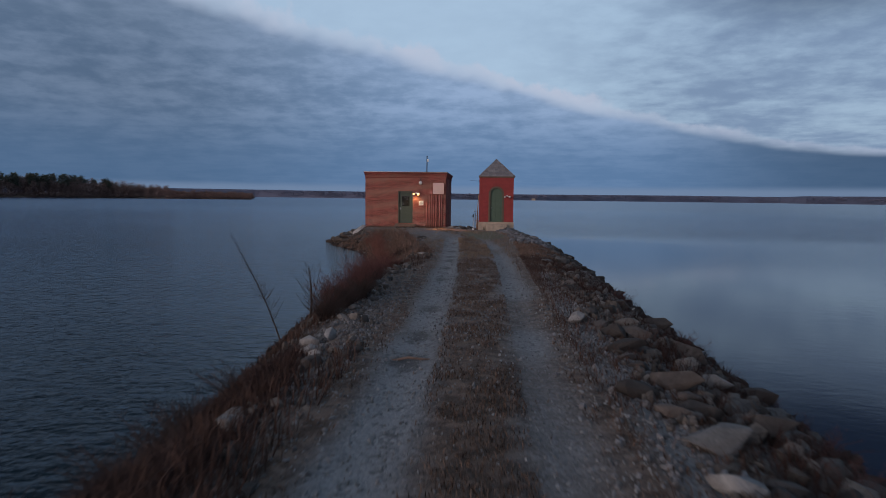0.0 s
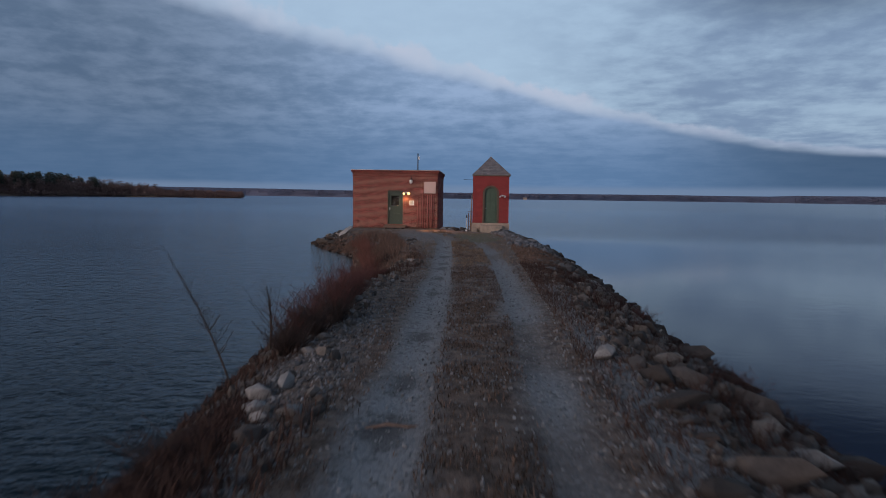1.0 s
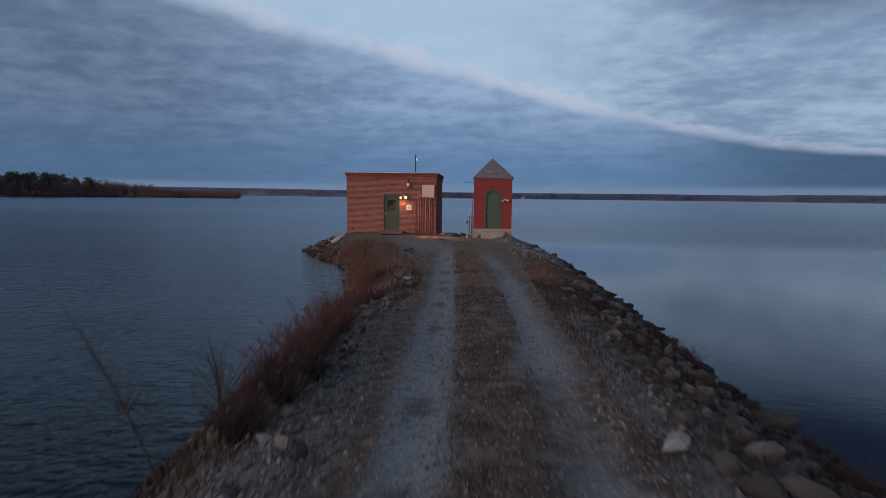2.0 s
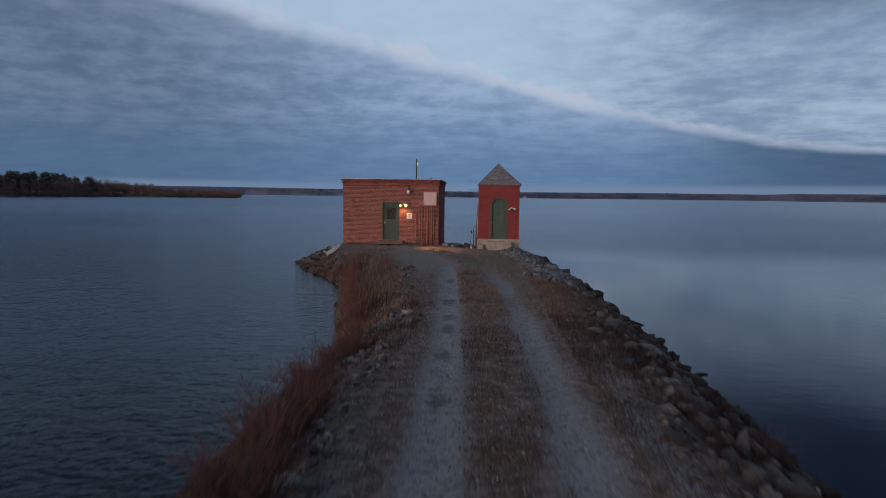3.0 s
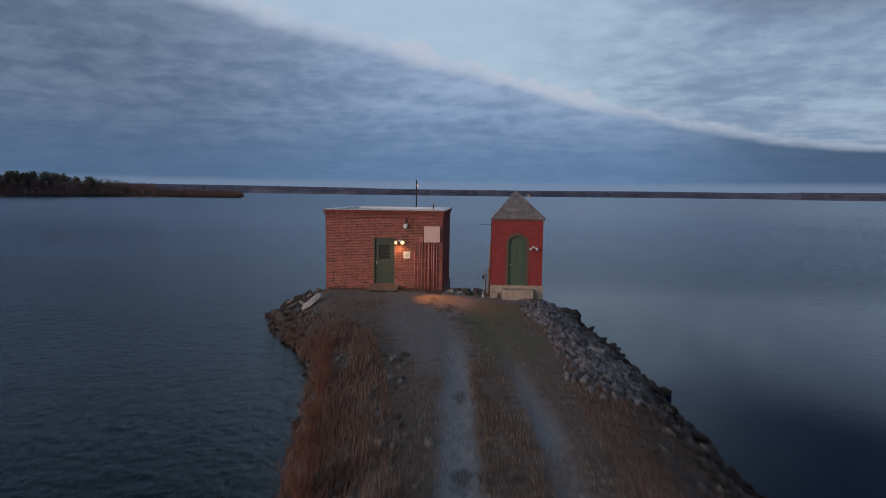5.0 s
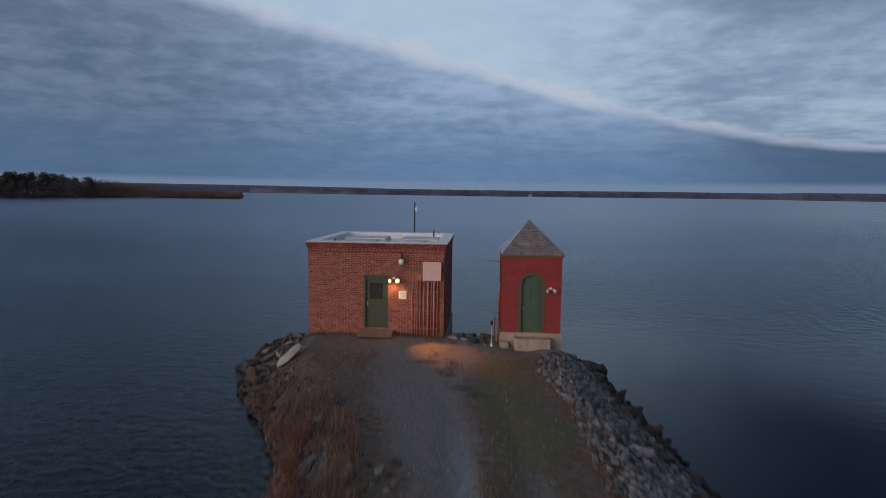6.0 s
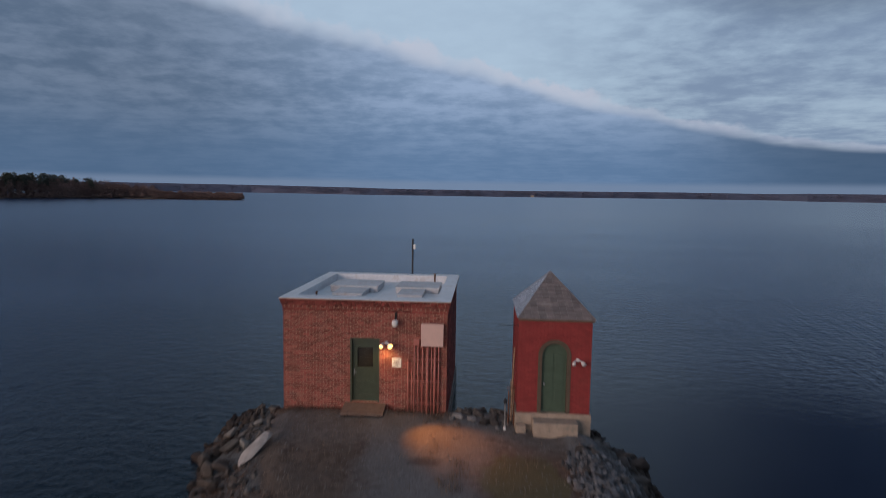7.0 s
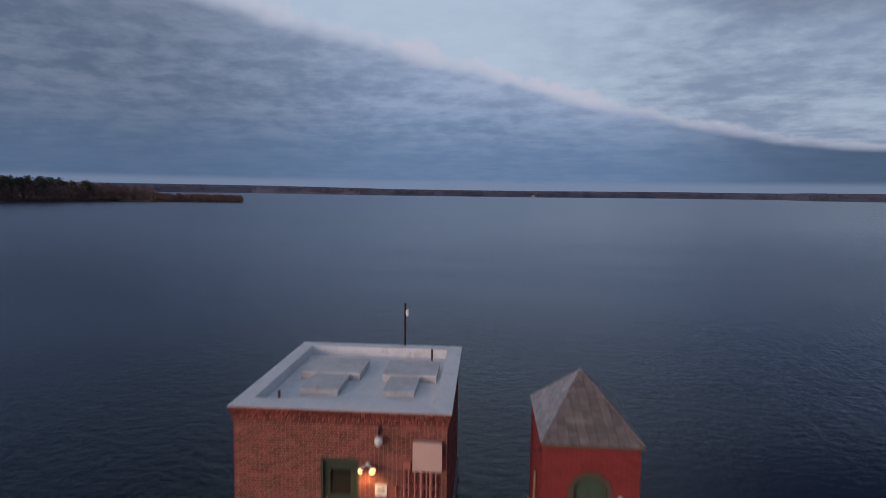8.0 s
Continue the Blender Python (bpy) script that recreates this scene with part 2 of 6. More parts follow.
MAT = {}
MAT["brick"] = material("red_brick", (0.238, 0.060, 0.048), 0.85, 0, (0.6, 1.3), 2.6, 0.3, 120, ((0.33, 0.13, 0.10), 1.7, 0.2), ("object", 0.42), 0.3, 0.004)
MAT["brickwork"] = material("red_brickwork", (0.238, 0.060, 0.048), 0.85, 0, (0.6, 1.3), 2.6, 0.3, 120, ((0.33, 0.13, 0.10), 1.7, 0.2), ("island", 0.42), 0.3, 0.004)
MAT["mortar"] = material("mortar", (0.44, 0.27, 0.20), 0.95, 0, (0.75, 1.15), 8, 0.35, 150, ((0.46, 0.31, 0.25), 1.5, 0.25), None, 0.2, 0.004)
MAT["red_paint"] = material("red_painted_brick", (0.265, 0.040, 0.038), 0.7, 0, (0.82, 1.12), 3, 0.2, 90, ((0.24, 0.045, 0.04), 2.2, 0.35), ("island", 0.10), 0.35, 0.004)
MAT["red_joint"] = material("red_painted_joint", (0.230, 0.036, 0.034), 0.8, 0, (0.8, 1.1), 5, 0.2, 90, None, None, 0.3, 0.004)
MAT["stone"] = material("pale_granite", (0.38, 0.30, 0.235), 0.85, 0, (0.75, 1.15), 4, 0.4, 70, ((0.25, 0.22, 0.18), 5, 0.3), None, 0.3, 0.006)
MAT["concrete"] = material("foundation_concrete", (0.22, 0.20, 0.18), 0.9, 0, (0.6, 1.2), 3, 0.4, 50, None, None, 0.3, 0.01)
MAT["green"] = material("dark_green_paint", (0.045, 0.062, 0.040), 0.45, 0, (0.85, 1.15), 6, 0.08, 90, ((0.04, 0.07, 0.05), 3, 0.2), None, 0.5, 0.002)
MAT["green_frame"] = material("green_frame_paint", (0.055, 0.070, 0.045), 0.5, 0, (0.8, 1.15), 6, 0.08, 90, None, None, 0.5, 0.002)
MAT["green_old"] = material("faded_green_paint", (0.062, 0.098, 0.066), 0.55, 0, (0.85, 1.15), 5, 0.12, 90, ((0.07, 0.11, 0.075), 3, 0.25), None, 0.45, 0.002)
MAT["frame_brown"] = material("weathered_brown_frame", (0.105, 0.076, 0.052), 0.65, 0, (0.8, 1.15), 6, 0.1, 90, None, None, 0.4, 0.002)
MAT["membrane"] = material("pale_roof_membrane", (0.71, 0.725, 0.75), 0.55, 0, (0.85, 1.08), 1.6, 0.12, 20, ((0.62, 0.60, 0.59), 1.6, 0.3), None, 0.4, 0.01)
MAT["tan_metal"] = material("tan_painted_metal", (0.40, 0.27, 0.205), 0.6, 0, (0.7, 1.2), 3, 0.05, 60, ((0.5, 0.42, 0.38), 2.0, 0.3), None, 0.4, 0.002)
MAT["hatch"] = material("weathered_hatch_cover", (0.55, 0.555, 0.57), 0.7, 0, (0.8, 1.15), 2.2, 0.15, 30, ((0.48, 0.43, 0.41), 2.5, 0.3), None, 0.35, 0.008)
MAT["slate"] = material("grey_slate", (0.172, 0.134, 0.122), 0.42, 0, (0.75, 1.2), 5, 0.25, 60, ((0.23, 0.19, 0.17), 3.5, 0.3), ("object", 0.22), 0.5, 0.004)
MAT["slate_bed"] = material("pale_slate_bed", (0.235, 0.195, 0.18), 0.6, 0, (0.8, 1.15), 5, 0.1, 60, None, None, 0.4, 0.004)
# paler copy of the slate, with the sky's glint painted into the colour
MAT["slate_glint"] = material("painted_glint_slate", (0.28, 0.265, 0.265), 0.25, 0, (0.8, 1.15), 4, 0.2, 60, ((0.28, 0.26, 0.26), 3, 0.3), ("object", 0.2), 0.5, 0.004)
MAT["dull_white"] = material("dulled_white_enamel", (0.66, 0.62, 0.60), 0.5, 0, (0.9, 1.06), 5, 0.03, 60, None, None, 0.4, 0.002)
MAT["pane_backing"] = material("dark_backing", (0.014, 0.011, 0.009), 0.8, 0, (0.8, 1.15), 6, 0.1, 60, None, None, 0.3, 0.002)
MAT["lead"] = material("lead_flashing", (0.30, 0.31, 0.33), 0.4, 0.6, (0.85, 1.1), 4, 0.1, 50, None, None, 0.5, 0.003)
MAT["red_conduit"] = material("red_painted_conduit", (0.44, 0.15, 0.12), 0.5, 0, (0.85, 1.12), 5, 0.05, 80, ((0.22, 0.09, 0.07), 6, 0.2), None, 0.5, 0.002)
MAT["panel"] = material("pink_grey_panel_paint", (0.66, 0.45, 0.385), 0.5, 0, (0.92, 1.06), 3, 0.04, 60, None, None, 0.45, 0.002)
MAT["white"] = material("white_enamel", (0.78, 0.77, 0.74), 0.4, 0, (0.93, 1.04), 5, 0.03, 60, None, None, 0.5, 0.002)
MAT["bars"] = material("grey_print", (0.34, 0.30, 0.29), 0.6, 0, (0.9, 1.1), 8, 0.0, 60)
MAT["black"] = material("black_metal", (0.025, 0.026, 0.03), 0.5, 0.3, (0.8, 1.2), 8, 0.05, 90, None, None, 0.5, 0.002)
MAT["steel"] = material("galvanised_steel", (0.42, 0.43, 0.44), 0.42, 0.8, (0.8, 1.1), 9, 0.06, 90, None, None, 0.5, 0.002)
MAT["rust"] = material("rusty_iron", (0.16, 0.075, 0.045), 0.8, 0.2, (0.6, 1.3), 12, 0.3, 120, None, None, 0.4, 0.003)
MAT["wood"] = material("worn_wood", (0.30, 0.20, 0.135), 0.8, 0, (0.7, 1.2), 7, 0.25, 90, ((0.20, 0.13, 0.09), 6, 0.3), None, 0.3, 0.004)
MAT["step_wood"] = material("grey_brown_planks", (0.185, 0.125, 0.098), 0.8, 0, (0.7, 1.2), 7, 0.25, 90, ((0.14, 0.10, 0.08), 6, 0.3), None, 0.3, 0.004)
MAT["bulb"] = glow("lit_bulb", (1.0, 0.55, 0.16), 4.4)
MAT["glass"] = glass_material()
MAT["boulder"] = stone_material("quarry_stone", (0.068, 0.058, 0.053), 0.45)
MAT["boulder_pale"] = stone_material("pale_quarry_stone", (0.175, 0.168, 0.165), 0.3)
MAT["boulder_tan"] = stone_material("tan_quarry_stone", (0.27, 0.235, 0.20), 0.3)
MAT["gravel"] = material("loose_gravel", (0.180, 0.180, 0.182), 0.9, 0, (0.7, 1.25), 12, 0.3, 90, None, ("island", 0.45), 0.3, 0.004)
MAT["straw"] = material("dry_grass_blades", (0.070, 0.043, 0.035), 0.9, 0, (0.7, 1.2), 1.4, 0.0, 20, None, ("island", 0.45), 0.15)
MAT["turf"] = material("winter_turf_blades", (0.108, 0.074, 0.057), 0.9, 0, (0.7, 1.25), 1.2, 0.0, 20, None, ("island", 0.8), 0.15)
# brighter copies of turf and straw: light painted in towards the buildings
MAT["turf_bright"] = material("brightened_turf_blades", (0.185, 0.136, 0.102), 0.9, 0, (0.7, 1.25), 1.2, 0.0, 20, None, ("island", 0.6), 0.15)
MAT["straw_bright"] = material("brightened_straw_blades", (0.165, 0.108, 0.083), 0.9, 0, (0.7, 1.2), 1.4, 0.0, 20, None, ("island", 0.45), 0.15)
MAT["tangle"] = material("dead_weed_blades", (0.052, 0.031, 0.027), 0.9, 0, (0.7, 1.2), 1.4, 0.0, 20, None, ("island", 0.5), 0.15)
MAT["stems"] = material("orange_brown_stems", (0.165, 0.074, 0.058), 0.8, 0, (0.7, 1.2), 4, 0.0, 20, None, ("island", 0.35), 0.2)
MAT["dark_twig"] = material("dark_brown_twigs", (0.050, 0.036, 0.032), 0.85, 0, (0.7, 1.2), 4, 0.0, 20, None, ("island", 0.35), 0.2)
MAT["twig"] = material("red_brown_twigs", (0.100, 0.045, 0.041), 0.8, 0, (0.7, 1.2), 4, 0.0, 20, None, ("island", 0.3), 0.2)
MAT["bark"] = material("dark_bark", (0.060, 0.046, 0.038), 0.9, 0, (0.6, 1.3), 14, 0.4, 80, None, None, 0.2, 0.005)
MAT["woods"] = material("bare_winter_woods", (0.215, 0.142, 0.122), 0.95, 0, (0.7, 1.25), 0.05, 0.0, 5, None, ("island", 0.4), 0.1)
MAT["pine"] = material("pine_needles", (0.085, 0.095, 0.075), 0.95, 0, (0.7, 1.2), 0.1, 0.0, 5, None, ("island", 0.35), 0.1)
# far woods with the blue of haze mixed into their colour
MAT["far_woods"] = material("hazed_woods", (0.140, 0.140, 0.190), 0.95, 0, (0.8, 1.15), 0.01, 0.0, 1, None, ("island", 0.12), 0.1)
MAT["shore"] = material("reedy_shore", (0.17, 0.12, 0.09), 0.95, 0, (0.7, 1.2), 0.05, 0.0, 5, None, None, 0.1)


def ground_material():
    """Gravel tracks, winter turf, moss and stony banks, by the attributes that the ground carries."""
    m = bpy.data.materials.new("causeway_ground")
    m.use_nodes = True
    nt = m.node_tree
    b = nt.nodes["Principled BSDF"]
    geo = nt.nodes.new("ShaderNodeNewGeometry")
    pos = geo.outputs["Position"]

    def attr(name):
        a = nt.nodes.new("ShaderNodeAttribute")
        a.attribute_name = name
        return a.outputs["Fac"]

    big, mid, fine = noisen(nt, pos, 0.7, 4), noisen(nt, pos, 5.0, 5, 0.65), noisen(nt, pos, 40.0, 4, 0.7)
    vor = nt.nodes.new("ShaderNodeTexVoronoi")
    vor.inputs["Scale"].default_value = 26.0
    nt.links.new(pos, vor.inputs["Vector"])
    pebble = nt.nodes.new("ShaderNodeSeparateColor")
    nt.links.new(vor.outputs["Color"], pebble.inputs[0])
    stone = mixc(nt, pebble.outputs[0], (0.082, 0.085, 0.089), (0.25, 0.257, 0.264))
    dust = mixc(nt, mid, (0.180, 0.187, 0.193), (0.270, 0.280, 0.290))
    gravel = mixc(nt, ramp01(nt, mid, 0.40, 0.60), dust, stone)
    turf = mixc(nt, ramp01(nt, mid, 0.40, 0.60), (0.062, 0.041, 0.029), (0.158, 0.106, 0.078))
    turf = mixc(nt, mathn(nt, "MULTIPLY", ramp01(nt, fine, 0.52, 0.66), 0.5), turf, (0.145, 0.103, 0.082))
    # slightly greyer, more even turf colour towards the buildings
    turf = mixc(nt, mathn(nt, "MULTIPLY", attr("dry"), ramp01(nt, big, 0.30, 0.60)), turf, mixc(nt, mid, (0.068, 0.047, 0.035), (0.150, 0.108, 0.082)))
    moss = mixc(nt, mid, (0.061, 0.0545, 0.027), (0.125, 0.110, 0.054))
    bank = mixc(nt, ramp01(nt, mid, 0.4, 0.62), mixc(nt, 0.6, stone, (0.050, 0.040, 0.034)), (0.046, 0.035, 0.030))
    jig = mathn(nt, "MULTIPLY", mathn(nt, "SUBTRACT", mathn(nt, "ADD", mid, mathn(nt, "MULTIPLY", fine, 0.5)), 0.75), 0.9)
    col = mixc(nt, ramp01(nt, mathn(nt, "ADD", attr("bank"), jig), 0.35, 0.65), turf, bank)
    col = mixc(nt, ramp01(nt, mathn(nt, "ADD", attr("moss"), jig), 0.35, 0.65), col, moss)
    col = mixc(nt, ramp01(nt, mathn(nt, "ADD", attr("track"), mathn(nt, "MULTIPLY", jig, 0.8)), 0.12, 0.88), col, gravel)
    damp = mathn(nt, "MULTIPLY", ramp01(nt, mathn(nt, "ADD", attr("damp"), mathn(nt, "MULTIPLY", jig, 1.3)), 0.16, 0.75), 0.72)
    col = mixc(nt, damp, col, (0.040, 0.037, 0.037))
    nt.links.new(col, b.inputs["Base Color"])
    b.inputs["Roughness"].default_value, b.inputs["Specular IOR Level"].default_value = 0.88, 0.35
    b.inputs["Sheen Weight"].default_value, b.inputs["Sheen Roughness"].default_value = 0.04, 0.4
    bn = nt.nodes.new("ShaderNodeBump")
    bn.inputs["Strength"].default_value, bn.inputs["Distance"].default_value = 0.7, 0.03
    h = mathn(nt, "ADD", mathn(nt, "MULTIPLY", vor.outputs["Distance"], -0.6), mathn(nt, "ADD", mid, mathn(nt, "MULTIPLY", fine, 0.5)))
    nt.links.new(h, bn.inputs["Height"])
    nt.links.new(bn.outputs[0], b.inputs["Normal"])
    return m


def water_material():
    """Lake water: dark body, wind ripples in patches, calm lanes between."""
    m = bpy.data.materials.new("lake_water")
    m.use_nodes = True
    nt = m.node_tree
    b = nt.nodes["Principled BSDF"]
    geo = nt.nodes.new("ShaderNodeNewGeometry")
    pos = geo.outputs["Position"]
    b.inputs["IOR"].default_value, b.inputs["Roughness"].default_value = 1.31, 0.06
    b.inputs["Specular IOR Level"].default_value = 0.5

    def mapped(sx, sy, rz):
        n = nt.nodes.new("ShaderNodeMapping")
        n.inputs["Scale"].default_value, n.inputs["Rotation"].default_value = (sx, sy, 1), (0, 0, radians(rz))
        nt.links.new(pos, n.inputs["Vector"])
        return n.outputs[0]

    r1 = noisen(nt, mapped(0.9, 1.6, 24), 1.7, 2, 0.5, 0.5)
    r2 = noisen(nt, mapped(1.0, 1.8, 12), 4.6, 3, 0.55, 0.3)
    patch = ramp01(nt, noisen(nt, mapped(0.6, 1.6, 10), 0.045, 4, 0.6), 0.35, 0.62)
    # the east side lies in the lee of the causeway
    sep = nt.nodes.new("ShaderNodeSeparateXYZ")
    nt.links.new(pos, sep.inputs[0])
    # base colour: green shallows; blue raised further out to stand in for reflected sky
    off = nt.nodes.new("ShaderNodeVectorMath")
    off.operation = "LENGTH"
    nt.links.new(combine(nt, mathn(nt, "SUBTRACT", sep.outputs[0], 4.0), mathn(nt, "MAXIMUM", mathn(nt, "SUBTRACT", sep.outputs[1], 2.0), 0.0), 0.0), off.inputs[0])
    far_blue = ramp01(nt, mathn(nt, "ADD", off.outputs["Value"], mathn(nt, "MULTIPLY", noisen(nt, pos, 0.08, 3), 8.0)), 6.0, 50.0)
    nt.links.new(mixc(nt, far_blue, mixc(nt, ramp01(nt, sep.outputs[0], 2.0, 9.0), (0.001, 0.008, 0.012), (0.004, 0.008, 0.026)), (0.003, 0.029, 0.091)), b.inputs["Base Color"])
    calm = mathn(nt, "SUBTRACT", 1.0, ramp01(nt, sep.outputs[1], 0.0, 14.0))
    # beyond the lee the wind picks up again
    calm = mathn(nt, "MULTIPLY", calm, mathn(nt, "SUBTRACT", 1.0, mathn(nt, "MULTIPLY", ramp01(nt, sep.outputs[0], 13.0, 34.0), 0.45)))
    lee = mathn(nt, "SUBTRACT", 1.0, mathn(nt, "MULTIPLY", mathn(nt, "MULTIPLY", ramp01(nt, sep.outputs[0], 4.0, 10.0), calm), 0.955))
    patch = mathn(nt, "MULTIPLY", mathn(nt, "ADD", mathn(nt, "MULTIPLY", patch, 0.22), 0.78), lee)
    # small waves blur the reflections further out on the open lake
    away = nt.nodes.new("ShaderNodeVectorMath")
    away.operation = "DISTANCE"
    nt.links.new(pos, away.inputs[0])
    away.inputs[1].default_value = (5, -20, WATER)
    nt.links.new(mathn(nt, "ADD", mathn(nt, "MULTIPLY", ramp01(nt, away.outputs["Value"], 40.0, 200.0), 0.14), 0.06), b.inputs["Roughness"])
    h = mathn(nt, "MULTIPLY", mathn(nt, "ADD", mathn(nt, "MULTIPLY", r1, 0.80), mathn(nt, "MULTIPLY", r2, 0.50)), patch)
    # a train of small waves running in past the gatehouse
    turn = nt.nodes.new("ShaderNodeMapping")
    turn.vector_type = "TEXTURE"
    turn.inputs["Scale"].default_value, turn.inputs["Rotation"].default_value = (5.0, 0.46, 1), (0, 0, radians(81))
    nt.links.new(pos, turn.inputs["Vector"])
    train = mathn(nt, "MULTIPLY", ramp01(nt, sep.outputs[0], 8.5, 14.0), mathn(nt, "MULTIPLY", ramp01(nt, sep.outputs[1], 4.0, 11.0), mathn(nt, "SUBTRACT", 1.0, ramp01(nt, sep.outputs[1], 25.0, 70.0))))
    h = mathn(nt, "ADD", h, mathn(nt, "MULTIPLY", mathn(nt, "MULTIPLY", noisen(nt, turn.outputs[0], 1.0, 2, 0.45, 0.3), train), 0.75))
    # longer waves on the open water, too small to tell apart far out
    open_water = mathn(nt, "ADD", 1.0, mathn(nt, "MULTIPLY", ramp01(nt, away.outputs["Value"], 25.0, 70.0), 0.15))
    h = mathn(nt, "MULTIPLY", h, mathn(nt, "MULTIPLY", open_water, mathn(nt, "SUBTRACT", 1.0, ramp01(nt, away.outputs["Value"], 80.0, 260.0))))
    # bump tilted south further out, so the water mirrors higher, brighter sky
    h = mathn(nt, "ADD", h, mathn(nt, "MULTIPLY", sep.outputs[1], mathn(nt, "MULTIPLY", ramp01(nt, away.outputs["Value"], 8.0, 60.0), 0.65)))
    bn = nt.nodes.new("ShaderNodeBump")
    bn.inputs["Strength"].default_value, bn.inputs["Distance"].default_value = 0.6, 0.100
    nt.links.new(h, bn.inputs["Height"])
    nt.links.new(bn.outputs[0], b.inputs["Normal"])
    return m


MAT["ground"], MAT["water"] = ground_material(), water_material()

# ------------------------------------------------------------------ the causeway and the lake
LEFT_SHORE = [(-60, 2.2), (-30.5, 2.25), (-28.5, 1.95), (-26, 1.75), (-23, 1.7), (-20.5, 2.05), (-18.6, 1.95), (-17, 1.6), (-14.3, 0.95), (-12, 0.5),
              (-9, -0.25), (-7, -1.3), (-6, -2.0), (-5, -2.7), (-3.3, -3.5), (-1.5, -4.0), (-0.4, -4.15), (3, -4.2)]
RIGHT_SHORE = [(-60, 9.25), (-24, 9.3), (-10, 9.4), (-7, 9.15), (-4, 8.85), (-1.4, 8.75), (-0.7, 8.2), (0.0, 7.8), (3, 7.7)]
TRACK_L = [(-60, 4.75), (-31, 4.78), (-25, 4.68), (-18, 4.45), (-12, 4.15), (-9, 3.9), (-6.5, 3.4), (-4, 2.6), (0, 2.0)]
TRACK_R = [(-60, 6.22), (-25, 6.18), (-19, 6.08), (-14.6, 5.85), (-11, 5.5), (-8, 5.0), (-5, 4.3), (0, 3.6)]
APRON = [(-16, 4.3), (-12.4, 3.85), (-10, 3.4), (-6.5, 2.9), (-3, 2.7), (0, 2.5)]
APRON_HALF = [(-16, 0.3), (-12.4, 0.55), (-10, 0.95), (-6.5, 1.3), (0, 2.1)]
END = 1.3


def bank_depth(x, y):
    """0 at the water line, 1 on the crown; negative under water."""
    return min((x - table(LEFT_SHORE, y)) / (1.7 + 0.7 * smooth(-8, -4, y)), (table(RIGHT_SHORE, y) - x) / 2.2, (END - y) / 1.5)


def ground_height(x, y, rough=True):
    d = bank_depth(x, y)
    if d <= 0:
        z = WATER + d * 1.0
    else:
        z = WATER - WATER * (1 - (1 - min(1, d)) ** (1.6 - 0.5 * smooth(-8, -4, y) * smooth(1, -1, x)))
    crown = smooth(0.7, 1.2, d)
    z += crown * (-0.08 * smooth(-9, -1, y) - 0.07 * smooth(3.5, 6.0, x) * smooth(-5, -1, y))
    rut = max(math.exp(-((x - table(TRACK_L, y)) / 0.26) ** 2), math.exp(-((x - table(TRACK_R, y)) / 0.26) ** 2))
    z -= 0.045 * rut * crown * smooth(-4, -10, y)
    if rough:
        a = noise.noise(Vector((x * 0.9, y * 0.9, 1.3)))
        b = noise.noise(Vector((x * 3.1, y * 3.1, 7.7)))
        c = noise.noise(Vector((x * 8.3, y * 8.3, 4.1)))
        k = 1 - 0.65 * rut
        z += (0.035 * a + 0.022 * b + 0.006 * c) * k * (1 + 1.2 * (1 - crown))
    return max(z, -4.0)


